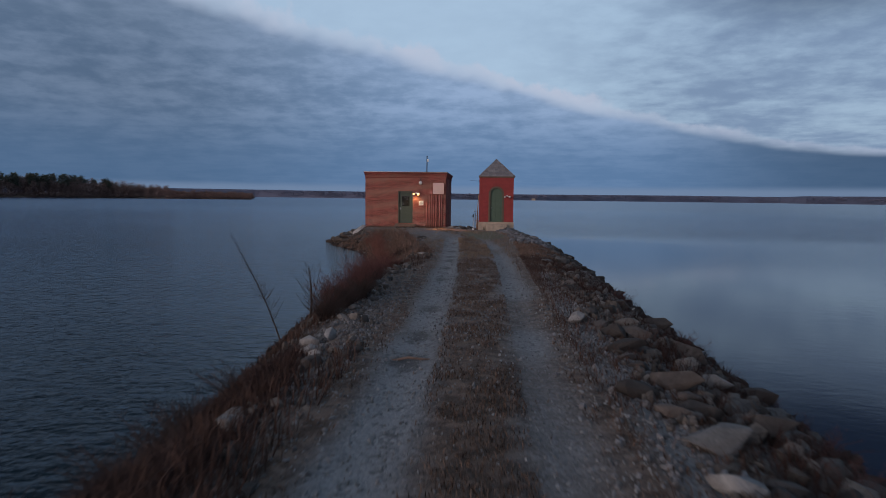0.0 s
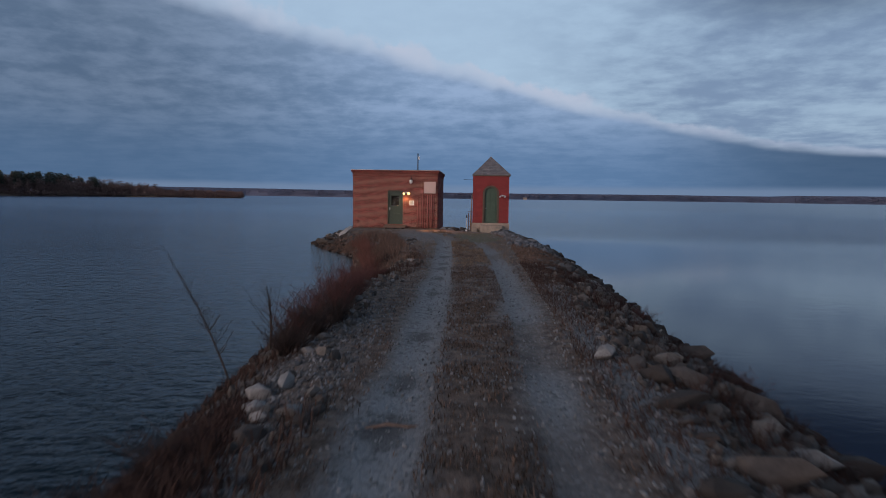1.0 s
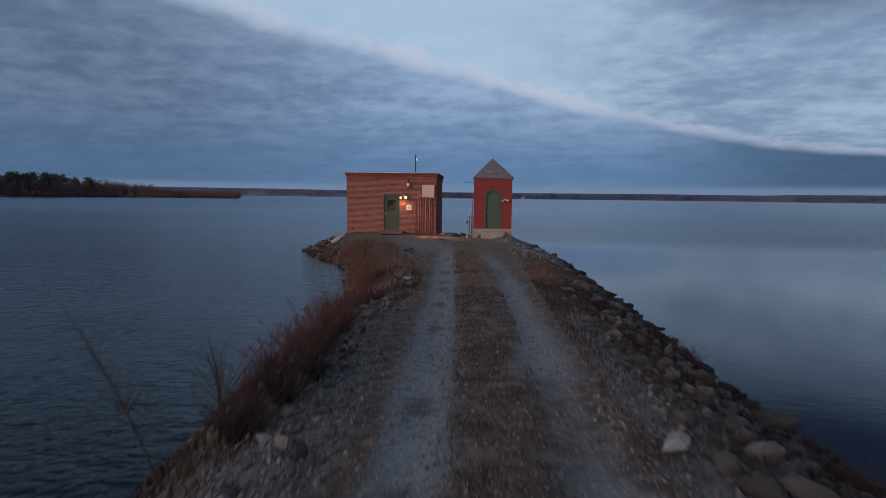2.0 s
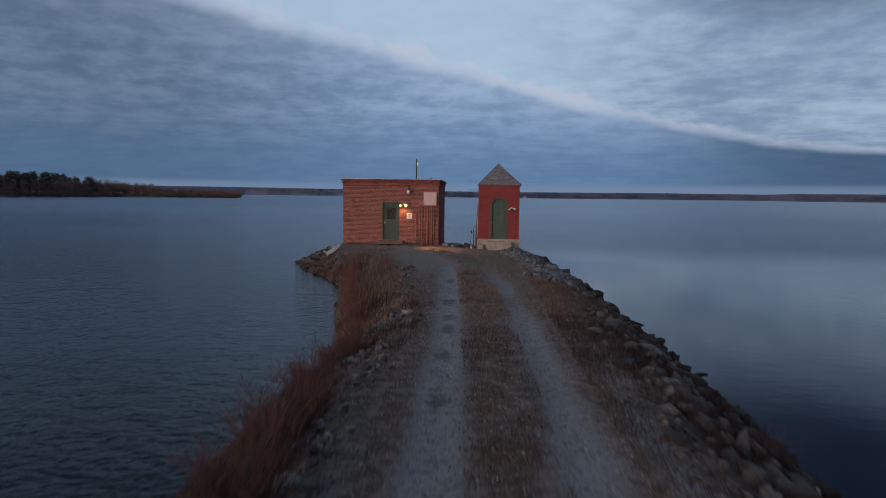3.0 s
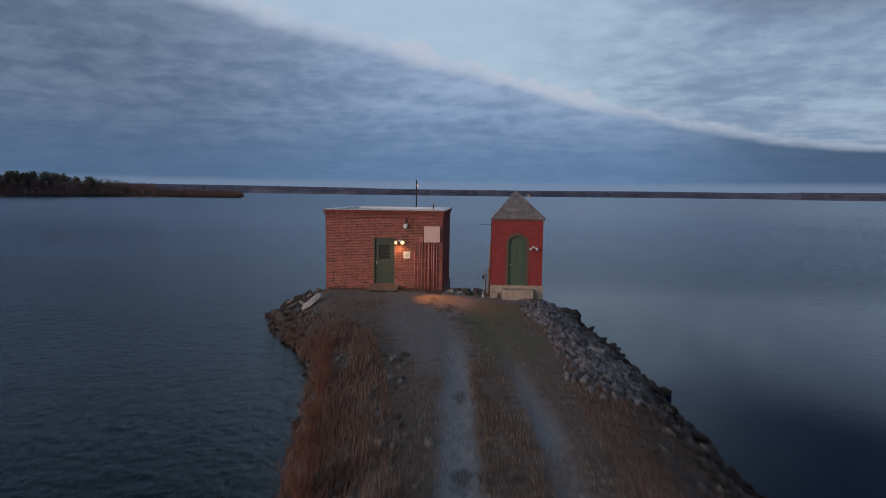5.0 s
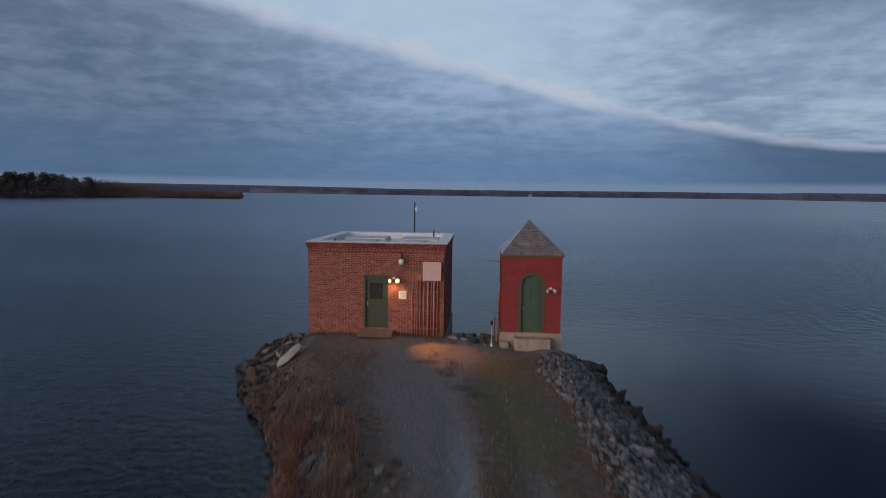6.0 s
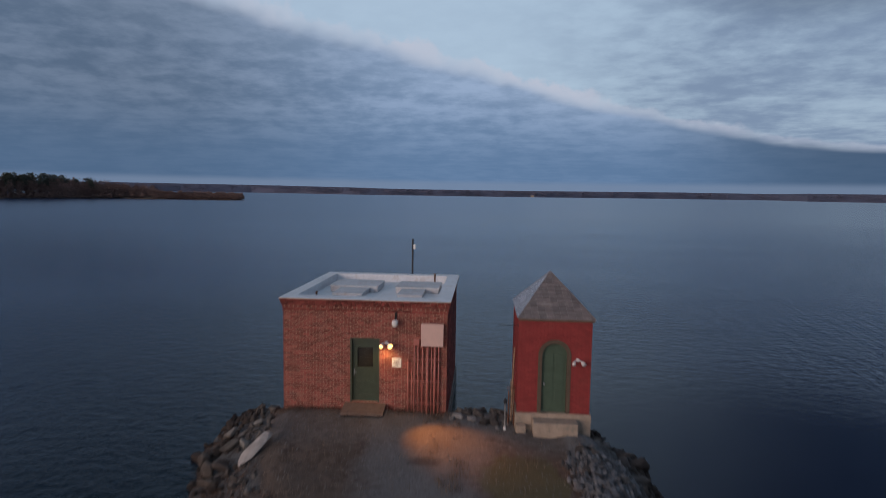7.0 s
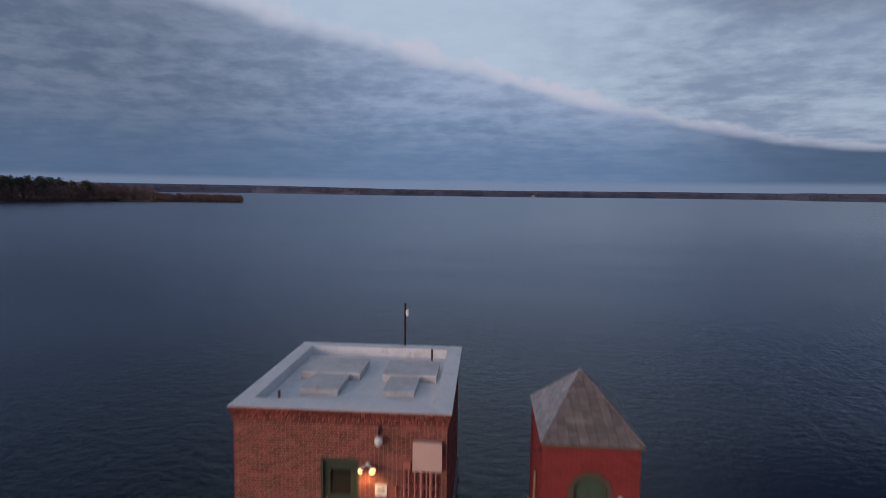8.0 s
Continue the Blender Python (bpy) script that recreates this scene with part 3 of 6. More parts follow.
def build_ground():
    xs = [-400, -150, -60, -25, -12] + [-8 + 0.14 * i for i in range(144)] + [13, 16, 30, 60, 150, 400]
    ys = [-2600, -1500, -800, -400, -220, -150, -110, -80, -60, -50] + [-44 + 0.15 * i for i in range(310)] + [3, 5, 9]
    verts, faces = [], []
    masks = {"track": [], "moss": [], "bank": [], "damp": [], "dry": []}
    puddles = [(4.73, -31.0, 0.20, 0.42), (4.74, -29.7, 0.18, 0.40), (4.70, -27.75, 0.15, 0.40), (4.62, -24.2, 0.13, 0.35), (4.56, -22.0, 0.14, 0.40), (4.55, -20.1, 0.16, 0.45), (4.52, -19.0, 0.14, 0.35),
               (4.45, -17.1, 0.16, 0.40), (4.30, -13.6, 0.13, 0.35), (3.93, -6.0, 0.40, 0.28), (4.41, -6.5, 0.35, 0.25), (2.7, -3.4, 0.5, 0.25)]
    for y in ys:
        for x in xs:
            far = smooth(-140, -230, y)
            z = ground_height(x, y)
            z += far * (1.2 - z)
            verts.append((x, y, z))
            d = bank_depth(x, y)
            wob = 0.22 * noise.noise(Vector((x * 1.3, y * 0.6, 9.1))) + 0.12 * noise.noise(Vector((x * 4, y * 4, 2.2)))
            dl, dr = abs(x - table(TRACK_L, y) + wob * 0.4), abs(x - table(TRACK_R, y) + wob * 0.4)
            wl, wr = 0.30 + 0.10 * wob, 0.34 + 0.12 * wob - 0.06 * smooth(-17, -10, y)
            t = max((0.90 - 0.45 * smooth(-12, -7, y)) * smooth(wl + 0.36, wl - 0.26, dl), smooth(wr + 0.36, wr - 0.30, dr) * (1 - 0.45 * smooth(-0.05, 0.30, noise.noise(Vector((1.7, y * 0.33, 3.9))))) * (0.78 - 0.30 * smooth(-18, -10, y)) * (1 - 0.75 * smooth(-12.5, -8, y)))
            verge = smooth(0.5, 0.1, abs(x - 7.05 + wob)) * smooth(-18, -25, y) * 0.62 + smooth(0.75, 0.1, abs(x - 3.7 + wob)) * smooth(-21, -27, y) * 0.36
            apron = smooth(-15, -11, y) * smooth(0.65, -0.50, abs(x - table(APRON, y) + 1.6 * wob) - table(APRON_HALF, y)) * 0.52
            pad = smooth(-4.0, -1.8, y) * smooth(6.2, 4.6, abs(x - 2.8)) * 0.40 * smooth(0.85, 1.2, d + 0.3)
            east = smooth(0.7, 0.2, abs(x - 7.0 + wob + 0.05 * (y + 4))) * smooth(-11, -8, y) * 0.6
            masks["track"].append(max(t, verge, apron, pad, east))
            masks["moss"].append(smooth(1.3, 0.5, abs(x - 5.3 + wob * 2 + 0.06 * (y + 6))) * smooth(-14, -8, y) * smooth(-1.6, -4, y))
            masks["dry"].append(smooth(-24, -13, y) * 0.85)
            masks["bank"].append(smooth(0.95, 0.6, d))
            masks["damp"].append(max(math.exp(-((x - px) / sx) ** 2 - ((y - py) / sy) ** 2) for px, py, sx, sy in puddles))
    nx = len(xs)
    for j in range(len(ys) - 1):
        for i in range(nx - 1):
            a = j * nx + i
            faces.append((a, a + 1, a + nx + 1, a + nx))
    ob = from_lists("ground", verts, faces, MAT["ground"])
    for key, vals in masks.items():
        at = ob.data.attributes.new(key, "FLOAT", "POINT")
        at.data.foreach_set("value", vals)
    for p in ob.data.polygons:
        p.use_smooth = True
    tagged(ob, "narrow earth causeway with two gravel wheel tracks and brown winter turf", "causeway", kind="structure")


build_ground()

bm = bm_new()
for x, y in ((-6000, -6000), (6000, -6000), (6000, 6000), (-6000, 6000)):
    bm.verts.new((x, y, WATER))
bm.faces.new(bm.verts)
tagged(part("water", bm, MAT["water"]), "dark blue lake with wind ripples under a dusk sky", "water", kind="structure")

# ------------------------------------------------------------------ distant shores


def ridge(name, pts, heights, depth, mat, label, category):
    """A low strip of land behind a shore line: pts (x, y), heights, depth away from the viewer."""
    bm = bm_new()
    rows = []
    for (x, y), h in zip(pts, heights):
        d = Vector((x, y, 0)).normalized()
        rows.append([bm.verts.new(Vector((x, y, 0)) + d * a + Vector((0, 0, z))) for a, z in ((-2, WATER - 1.5), (2, WATER + 0.6), (depth * 0.4, h * 0.7), (depth, h), (depth * 1.6, WATER - 1))])
    for r0, r1 in zip(rows, rows[1:]):
        for k in range(4):
            bm.faces.new((r0[k], r1[k], r1[k + 1], r0[k + 1]))
    return tagged(part(name, bm, mat), label, category, kind="structure")


def arc(a0, a1, n, r):
    """Points on an arc round the lake; angles in degrees from straight ahead, to the right."""
    out = []
    for i in range(n):
        a = a0 + (a1 - a0) * i / (n - 1)
        out.append((r(a) * math.sin(radians(a)), r(a) * math.cos(radians(a))))
    return out


def far_radius(a):
    base = table([(-180, 1500), (-60, 2200), (-22, 2450), (-12, 1900), (5, 1950), (15, 2500), (25, 3000), (27.5, 2900), (28, 2350), (40, 2300), (90, 1800), (180, 1500)], a)
    return base * (1 + 0.01 * math.sin(a * 1.7) + 0.006 * math.sin(a * 5.1))


def far_tops(a):
    return table([(-180, 20), (-31, 30), (-22, 30), (-9, 20), (5, 20), (17, 27), (27, 28), (28, 26), (34, 26), (90, 22), (180, 20)], a)


angles = [-180 + 2 * i for i in range(181)]
far_pts = arc(-180, 180, 181, far_radius)
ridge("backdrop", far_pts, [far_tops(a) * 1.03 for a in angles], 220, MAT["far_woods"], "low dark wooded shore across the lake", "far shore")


def leafy(rng, verts, faces, c, rx, rz, n, size, flat=0.5):
    """A ragged crown: n small triangles scattered in a flattened ball."""
    for _ in range(n):
        while True:
            p = Vector((rng.uniform(-1, 1), rng.uniform(-1, 1), rng.uniform(-1, 1)))
            if p.length < 1:
                break
        q = Vector((c[0] + p.x * rx, c[1] + p.y * rx, c[2] + p.z * rz))
        i = len(verts)
        for _ in range(3):
            verts.append((q.x + rng.uniform(-size, size), q.y + rng.uniform(-size, size), q.z + rng.uniform(-size, size) * flat))
        faces.append((i, i + 1, i + 2))


def far_woods():
    rng = random.Random(4)
    verts, faces = [], []
    for k in range(2600):
        a = rng.uniform(-48, 48)
        r = far_radius(a) + rng.uniform(4, 190)
        top = far_tops(a) * rng.uniform(0.96, 1.05) * (0.8 + 0.2 * smooth(0, 60, r - far_radius(a)))
        x, y = r * math.sin(radians(a)), r * math.cos(radians(a))
        w = rng.uniform(5, 11)
        leafy(rng, verts, faces, (x, y, top * 0.55), w, top * 0.45, 26, 3.0, 0.6)
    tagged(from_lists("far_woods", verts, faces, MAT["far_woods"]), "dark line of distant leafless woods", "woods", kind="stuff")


far_woods()

# the wooded spit that reaches in from the west
SPIT = [(-330, 215), (-318, 300), (-309, 345), (-300, 372), (-290, 400), (-278, 420), (-255, 430), (-230, 437), (-205, 441), (-190, 444)]
SPIT_TOP = [17, 17.5, 18, 18, 16, 13.5, 10.8, 9, 8.5, 7.5]
ridge("spit", SPIT, [1.4, 1.6, 1.6, 1.6, 1.4, 1.2, 0.9, 0.5, 0.3, 0.1], 30, MAT["shore"], "low brown spit of land in the lake", "spit")


def spit_woods():
    rng = random.Random(8)
    bare_v, bare_f, pine_v, pine_f = [], [], [], []
    for k in range(760):
        s = rng.uniform(0, len(SPIT) - 1.02)
        i = int(s)
        f = s - i
        x, y = (SPIT[i][j] * (1 - f) + SPIT[i + 1][j] * f for j in (0, 1))
        top = SPIT_TOP[i] * (1 - f) + SPIT_TOP[i + 1] * f
        d = Vector((x, y, 0)).normalized()
        back = rng.uniform(3, 34 if s < 6 else 14)
        x, y = x + d.x * back, y + d.y * back
        h = top * rng.uniform(0.55, 1.0) * (0.65 + 0.35 * smooth(2, 22, back))
        if s > 6.2:
            h *= rng.uniform(0.55, 1.05)
        tall_pine = s < 4.2 and rng.random() < 0.30 and back > 8
        if tall_pine:
            h = top * rng.uniform(0.72, 0.92)
            for layer in range(5):
                leafy(rng, pine_v, pine_f, (x, y, h * (0.5 + 0.11 * layer)), 3.6 - 0.42 * layer, 1.6, 60, 0.9, 0.6)
        n0 = len(bare_v)
        r = 0.12 + 0.010 * h
        for a in range(4):
            bare_v.append((x + r * math.cos(a * 1.57), y + r * math.sin(a * 1.57), -0.6))
        bare_v.append((x + rng.uniform(-0.6, 0.6), y, h * 0.9))
        bare_f.extend((n0 + a, n0 + (a + 1) % 4, n0 + 4) for a in range(4))
        if not tall_pine:
            # upswept limbs and a haze of twigs
            for _ in range(34):
                z0 = h * rng.uniform(0.10, 0.75)
                a = rng.uniform(0, math.tau)
                ln = rng.uniform(1.0, 3.0)
                q = Vector((x, y, z0))
                e = q + Vector((math.cos(a) * ln * 0.8, math.sin(a) * ln * 0.8, min(ln * 1.1, h - z0)))
                n0 = len(bare_v)
                bare_v.extend([(q.x, q.y, q.z - 0.14), (q.x, q.y, q.z + 0.14), tuple(e)])
                bare_f.append((n0, n0 + 1, n0 + 2))
            leafy(rng, bare_v, bare_f, (x, y, h * 0.60), 2.4, h * 0.38, 95, 0.6, 0.9)
            leafy(rng, bare_v, bare_f, (x - d.x * 3, y - d.y * 3, 1.2), 2.8, 1.8, 60, 0.75, 0.9)
    tagged(from_lists("bare_woods", bare_v, bare_f, MAT["woods"]), "brown leafless trees and reeds on the spit", "woods", kind="stuff")
    tagged(from_lists("pine_trees", pine_v, pine_f, MAT["pine"]), "dark pines standing above the bare woods", "woods", kind="stuff")


spit_woods()


def far_house(x, y, w, h):
    e = thing("lakeside_house", x, y, WATER, "small pale house on the far shore", "house")
    bm = bm_new()
    box(bm, -w / 2, w / 2, -4, 4, 0, h)
    part("wall", bm, MAT["stone"], e)
    bm = bm_new()
    vs = [bm.verts.new(p) for p in ((-w / 2 - 0.5, -4.6, h), (w / 2 + 0.5, -4.6, h), (w / 2 + 0.5, 4.6, h), (-w / 2 - 0.5, 4.6, h), (-w / 2, 0, h + 3), (w / 2, 0, h + 3))]
    for f in ((0, 1, 5, 4), (2, 3, 4, 5), (0, 4, 3), (1, 2, 5), (0, 3, 2, 1)):
        bm.faces.new([vs[i] for i in f])
    part("roof", bm, MAT["slate"], e)


far_house(158, 1880, 11, 5)

# ------------------------------------------------------------------ brickwork
BL, BH, JOINT = 0.197, 0.051, 0.018
COURSE = BH + JOINT


def brick_cells(width, z0, z1, shift=0):
    """Running bond: (start, end, bottom, course number) of each brick on a wall of that width."""
    out = []
    n = 0
    z = z0
    while z + BH <= z1 + 1e-6:
        x = -(BL + JOINT) / 2 if (n + shift) % 2 else 0.0
        while x < width - 0.02:
            a, b = max(0, x), min(width, x + BL)
            if b - a > 0.03:
                out.append((a, b, z, n))
            x += BL + JOINT
        z += COURSE
        n += 1
    return out


def brick_faces(verts, faces, origin, along, out, a, b, z, proud, h=BH):
    """Five faces of a brick that stands proud of its wall."""
    o, s, n = Vector(origin), Vector(along), Vector(out)
    i = len(verts)
    for dep in (-0.004, proud):
        for u, w in ((a, z), (b, z), (b, z + h), (a, z + h)):
            p = o + s * u + n * dep
            verts.append((p.x, p.y, w))
    for f in ((4, 5, 6, 7), (0, 1, 5, 4), (1, 2, 6, 5), (2, 3, 7, 6), (3, 0, 4, 7)):
        faces.append(tuple(i + k for k in f))


def solid_wall(bm, x0, x1, y0, y1, z0, z1, hole=None):
    """A wall along x with one square-headed opening (left, right, bottom, top)."""
    if not hole:
        box(bm, x0, x1, y0, y1, z0, z1)
        return
    a, b, c, d = hole
    box(bm, x0, a, y0, y1, z0, z1)
    box(bm, b, x1, y0, y1, z0, z1)
    box(bm, a, b, y0, y1, d, z1)
    if c > z0:
        box(bm, a, b, y0, y1, z0, c)


# ------------------------------------------------------------------ the square pump house
PX0, PX1, PY0, PY1 = -2.13, 3.04, 0.0, 5.88
PZ0, PZ1 = -0.355, 3.08
ROOF = 3.44
house = thing("pump_house", (PX0 + PX1) / 2, PY0, 0, "square flat-roofed red brick pump house with a corbelled cornice", "building")
HX = (PX0 + PX1) / 2


def local(bm):
    """Move a mesh made in world places to the pump house's base."""
    bmesh.ops.translate(bm, vec=(-HX, 0, 0), verts=bm.verts)
    return bm


DOOR = (0.0, 0.925, 0.18, 2.225)
bm = bm_new()
solid_wall(bm, PX0 + 0.012, PX1 - 0.012, 0.012, 0.32, PZ0, PZ1, DOOR)
front_wall = part("front_wall", local(bm), MAT["mortar"], house, "weathered red brick wall with pale joints")
bm = bm_new()
box(bm, PX0 + 0.012, PX0 + 0.32, 0.32, PY1 - 0.3, PZ0, PZ1)
left_wall = part("side_wall", local(bm), MAT["mortar"], house)
bm = bm_new()
box(bm, PX1 - 0.32, PX1 - 0.012, 0.32, PY1 - 0.3, PZ0, PZ1)
right_wall = part("side_wall", local(bm), MAT["mortar"], house)
bm = bm_new()
box(bm, PX0 + 0.012, PX1 - 0.012, PY1 - 0.3, PY1 - 0.012, PZ0, PZ1)
back_wall = part("back_wall", local(bm), MAT["mortar"], house)
bm = bm_new()
box(bm, PX0 - 0.05, PX1 + 0.05, 0.05, PY1 + 0.05, -3.0, PZ0 + 0.02, 0.02)
part("foundation", local(bm), MAT["concrete"], house, "dark stained concrete foundation standing in the lake")

# joined brickwork: the lower front, the sides and the back
rng = random.Random(11)
PICK_FROM = 2.36


def lay_bricks(name, wall, origin, along, out, width, z0, z1, hole=None, skip=None):
    verts, faces = [], []
    for a, b, z, n in brick_cells(width, z0, z1):
        if hole and b > hole[0] - origin[0] - 0.001 and a < hole[1] - origin[0] + 0.001 and z + BH > hole[2] and z < hole[3]:
            l, r = hole[0] - origin[0] - 0.004, hole[1] - origin[0] + 0.004
            for p, q in ((a, min(b, l)), (max(a, r), b)):
                if q - p > 0.03:
                    brick_faces(verts, faces, origin, along, out, p, q, z, 0.008 + rng.uniform(-0.002, 0.004))
            p, q = max(a, l), min(b, r)
            if z + BH - hole[3] > 0.015 and q - p > 0.02:
                # the cut course over the door
                brick_faces(verts, faces, origin, along, out, p, q, hole[3] + 0.003, 0.010, z + BH - hole[3] - 0.003)
            continue
        if skip and skip(a, b, z):
            continue
        brick_faces(verts, faces, origin, along, out, a, b, z, 0.008 + rng.uniform(-0.002, 0.004))
    ob = from_lists(name, [(x - HX, y, z) for x, y, z in verts], faces, MAT["brickwork"], wall)
    return tagged(ob, kind="stuff")


lay_bricks("brickwork", front_wall, (PX0, 0.012, 0), (1, 0, 0), (0, -1, 0), PX1 - PX0, PZ0, PZ1, DOOR, lambda a, b, z: z > PICK_FROM and b - a > 0.19)
lay_bricks("brickwork", left_wall, (PX0 + 0.012, 0, 0), (0, 1, 0), (-1, 0, 0), PY1, PZ0, PZ1)
lay_bricks("brickwork", right_wall, (PX1 - 0.012, 0, 0), (0, 1, 0), (1, 0, 0), PY1, PZ0, PZ1)
lay_bricks("brickwork", back_wall, (PX0, PY1 - 0.012, 0), (1, 0, 0), (0, 1, 0), PX1 - PX0, PZ0, PZ1)

# the corbelled cornice: five courses, each a little further out, with a row of headers
CORBEL = [(3.08, 0.020), (3.149, 0.020), (3.218, 0.045), (3.287, 0.070), (3.356, 0.085)]
cornice = None
bm = bm_new()
box(bm, PX0 + 0.012, PX1 - 0.012, 0.012, 0.30, 3.08, 3.40)
box(bm, PX0 + 0.012, PX1 - 0.012, PY1 - 0.30, PY1 - 0.012, 3.08, 3.40)
box(bm, PX0 + 0.012, PX0 + 0.30, 0.30, PY1 - 0.30, 3.08, 3.40)
box(bm, PX1 - 0.30, PX1 - 0.012, 0.30, PY1 - 0.30, 3.08, 3.40)
cornice = part("cornice", local(bm), MAT["mortar"], house, "corbelled brick cornice with a dentil row")
verts, faces = [], []
for n, (z, o) in enumerate(CORBEL):
    unit = 0.098 if n in (1, 3) else BL
    gap = 0.045 if n == 1 else JOINT
    for origin, along, out, width in (((PX0 - o, 0.012, 0), (1, 0, 0), (0, -1, 0), PX1 - PX0 + 2 * o), ((PX1 - 0.012, -o, 0), (0, 1, 0), (1, 0, 0), PY1 + 2 * o),
                                      ((PX0 + 0.012, -o, 0), (0, 1, 0), (-1, 0, 0), PY1 + 2 * o), ((PX0 - o, PY1 - 0.012, 0), (1, 0, 0), (0, 1, 0), PX1 - PX0 + 2 * o)):
        x = -unit * 0.5 * (n % 2)
        while x < width - 0.02:
            a, b = max(0, x), min(width, x + unit)
            if b - a > 0.02:
                brick_faces(verts, faces, origin, along, out, a, b, z, 0.012 + o + rng.uniform(-0.002, 0.003))
            x += unit + gap
tagged(from_lists("brickwork", [(x - HX, y, z) for x, y, z in verts], faces, MAT["brickwork"], cornice), kind="stuff")

# flat roof: a pale membrane over a low parapet
O = 0.095
bm = bm_new()
for x0, x1, y0, y1 in ((PX0 - O, PX1 + O, -O, 0.52), (PX0 - O, PX1 + O, PY1 - 0.36, PY1 + O), (PX0 - O, PX0 + 0.32, 0.52, PY1 - 0.36), (PX1 - 0.36, PX1 + O, 0.52, PY1 - 0.36)):
    box(bm, x0, x1, y0, y1, 3.425, ROOF + 0.012)
bmesh.ops.remove_doubles(bm, verts=bm.verts, dist=0.0005)
part("parapet_cap", local(bm), MAT["membrane"], house, "pale grey membrane folded over the parapet")
bm = bm_new()
box(bm, PX0 - O - 0.006, PX1 + O + 0.006, -O - 0.006, -O - 0.001, 3.418, ROOF + 0.004)
box(bm, PX0 - O - 0.006, PX0 - O - 0.001, -O - 0.001, PY1 + O, 3.418, ROOF + 0.004)
box(bm, PX1 + O + 0.001, PX1 + O + 0.006, -O - 0.001, PY1 + O, 3.418, ROOF + 0.004)
part("drip_edge", local(bm), MAT["tan_metal"], house, "tan metal drip edge round the roof")
bm = bm_new()
box(bm, PX0 + 0.31, PX1 - 0.35, 0.31, PY1 - 0.31, 3.05, 3.16)
roof_deck = part("roof", local(bm), MAT["membrane"], house, "pale flat membrane roof with stains")
bm = bm_new()
for x0, x1, y0, y1 in ((PX0 + 0.30, PX1 - 0.34, 0.50, 0.515), (PX0 + 0.30, PX1 - 0.34, PY1 - 0.355, PY1 - 0.34), (PX0 + 0.305, PX0 + 0.318, 0.516, PY1 - 0.356), (PX1 - 0.358, PX1 - 0.345, 0.516, PY1 - 0.356)):
    box(bm, x0, x1, y0, y1, 3.155, 3.424)
part("upstand", local(bm), MAT["membrane"], house)


def roof_hatch(x0, x1, y0, y1, z0, z1, lip):
    bm = bm_new()
    box(bm, x0, x1, y0, y1, z0, z1, 0.015)
    lid = part("hatch", local(bm), MAT["hatch"], house, "raised weathered hatch cover")
    bm = bm_new()
    box(bm, x0 - lip, x1 + lip, y0 - lip, y1 + lip, z1 - 0.03, z1 + 0.012, 0.008)
    part("lid", local(bm), MAT["hatch"], lid)


roof_hatch(-0.98, 0.02, 1.62, 2.95, 3.16, 3.33, 0.02)
roof_hatch(-1.40, 0.32, 2.98, 4.45, 3.16, 3.37, 0.02)
roof_hatch(1.22, 2.04, 1.70, 2.95, 3.16, 3.32, 0.02)
roof_hatch(0.98, 2.52, 2.98, 4.45, 3.16, 3.36, 0.02)


def roof_pipe(x, y, z0, z1):
    bm = bm_new()
    lathe(bm, (x, y, z0), (0, 0, 1), [(0, 0.055), (0.03, 0.055), (0.035, 0.032), (z1 - z0 - 0.04, 0.032), (z1 - z0 - 0.04, 0.04), (z1 - z0, 0.038)], 12)
    part("vent_pipe", local(bm), MAT["rust"], house, "rusty vent pipe", flat=False)


roof_pipe(-1.33, 0.95, 3.16, 3.50)
roof_pipe(2.24, 4.75, 3.16, 3.66)

# the door of the pump house
bm = bm_new()
a, b, c, d = DOOR
box(bm, a, a + 0.055, 0.015, 0.20, c, d)
box(bm, b - 0.055, b, 0.015, 0.20, c, d)
box(bm, a + 0.055, b - 0.055, 0.015, 0.20, d - 0.06, d)
part("door_frame", local(bm), MAT["green_frame"], house, "green painted door frame")
bm = bm_new()
l, r = a + 0.058, b - 0.058
w0, w1, wz0, wz1 = l + 0.135, r - 0.135, 1.26, 1.93
y0, y1 = 0.10, 0.145
box(bm, l, w0, y0, y1, c + 0.012, d - 0.063)
box(bm, w1, r, y0, y1, c + 0.012, d - 0.063)
box(bm, w0, w1, y0, y1, wz1, d - 0.063)
box(bm, w0, w1, y0, y1, c + 0.012, 0.40)
box(bm, w0, w1, y0, y1, 1.17, wz0)
box(bm, w0, w1, y0 + 0.014, y1, 0.40, 0.74)
box(bm, w0, w1, y0, y1, 0.74, 0.83)
box(bm, w0, w1, y0 + 0.014, y1, 0.83, 1.17)
door = part("door", local(bm), MAT["green"], house, "dark green panelled door with a window")
bm = bm_new()
box(bm, w0 + 0.001, w1 - 0.001, y0 + 0.018, y0 + 0.024, wz0, wz1)
pane = part("pane", local(bm), MAT["glass"], door, "dark window pane")
pane.visible_shadow = False
# dark sheet added behind the glass, standing in for the unlit inside
bm = bm_new()
box(bm, w0 + 0.001, w1 - 0.001, y0 + 0.034, y0 + 0.04, wz0, wz1)
part("pane_backing", local(bm), MAT["pane_backing"], door, "dark sheet added behind the pane for the unlit inside")
bm = bm_new()
box(bm, w0, w0 + 0.022, y0 - 0.008, y0 + 0.015, wz0, wz1)
box(bm, w1 - 0.022, w1, y0 - 0.008, y0 + 0.015, wz0, wz1)
box(bm, w0 + 0.022, w1 - 0.022, y0 - 0.008, y0 + 0.015, wz0, wz0 + 0.022)
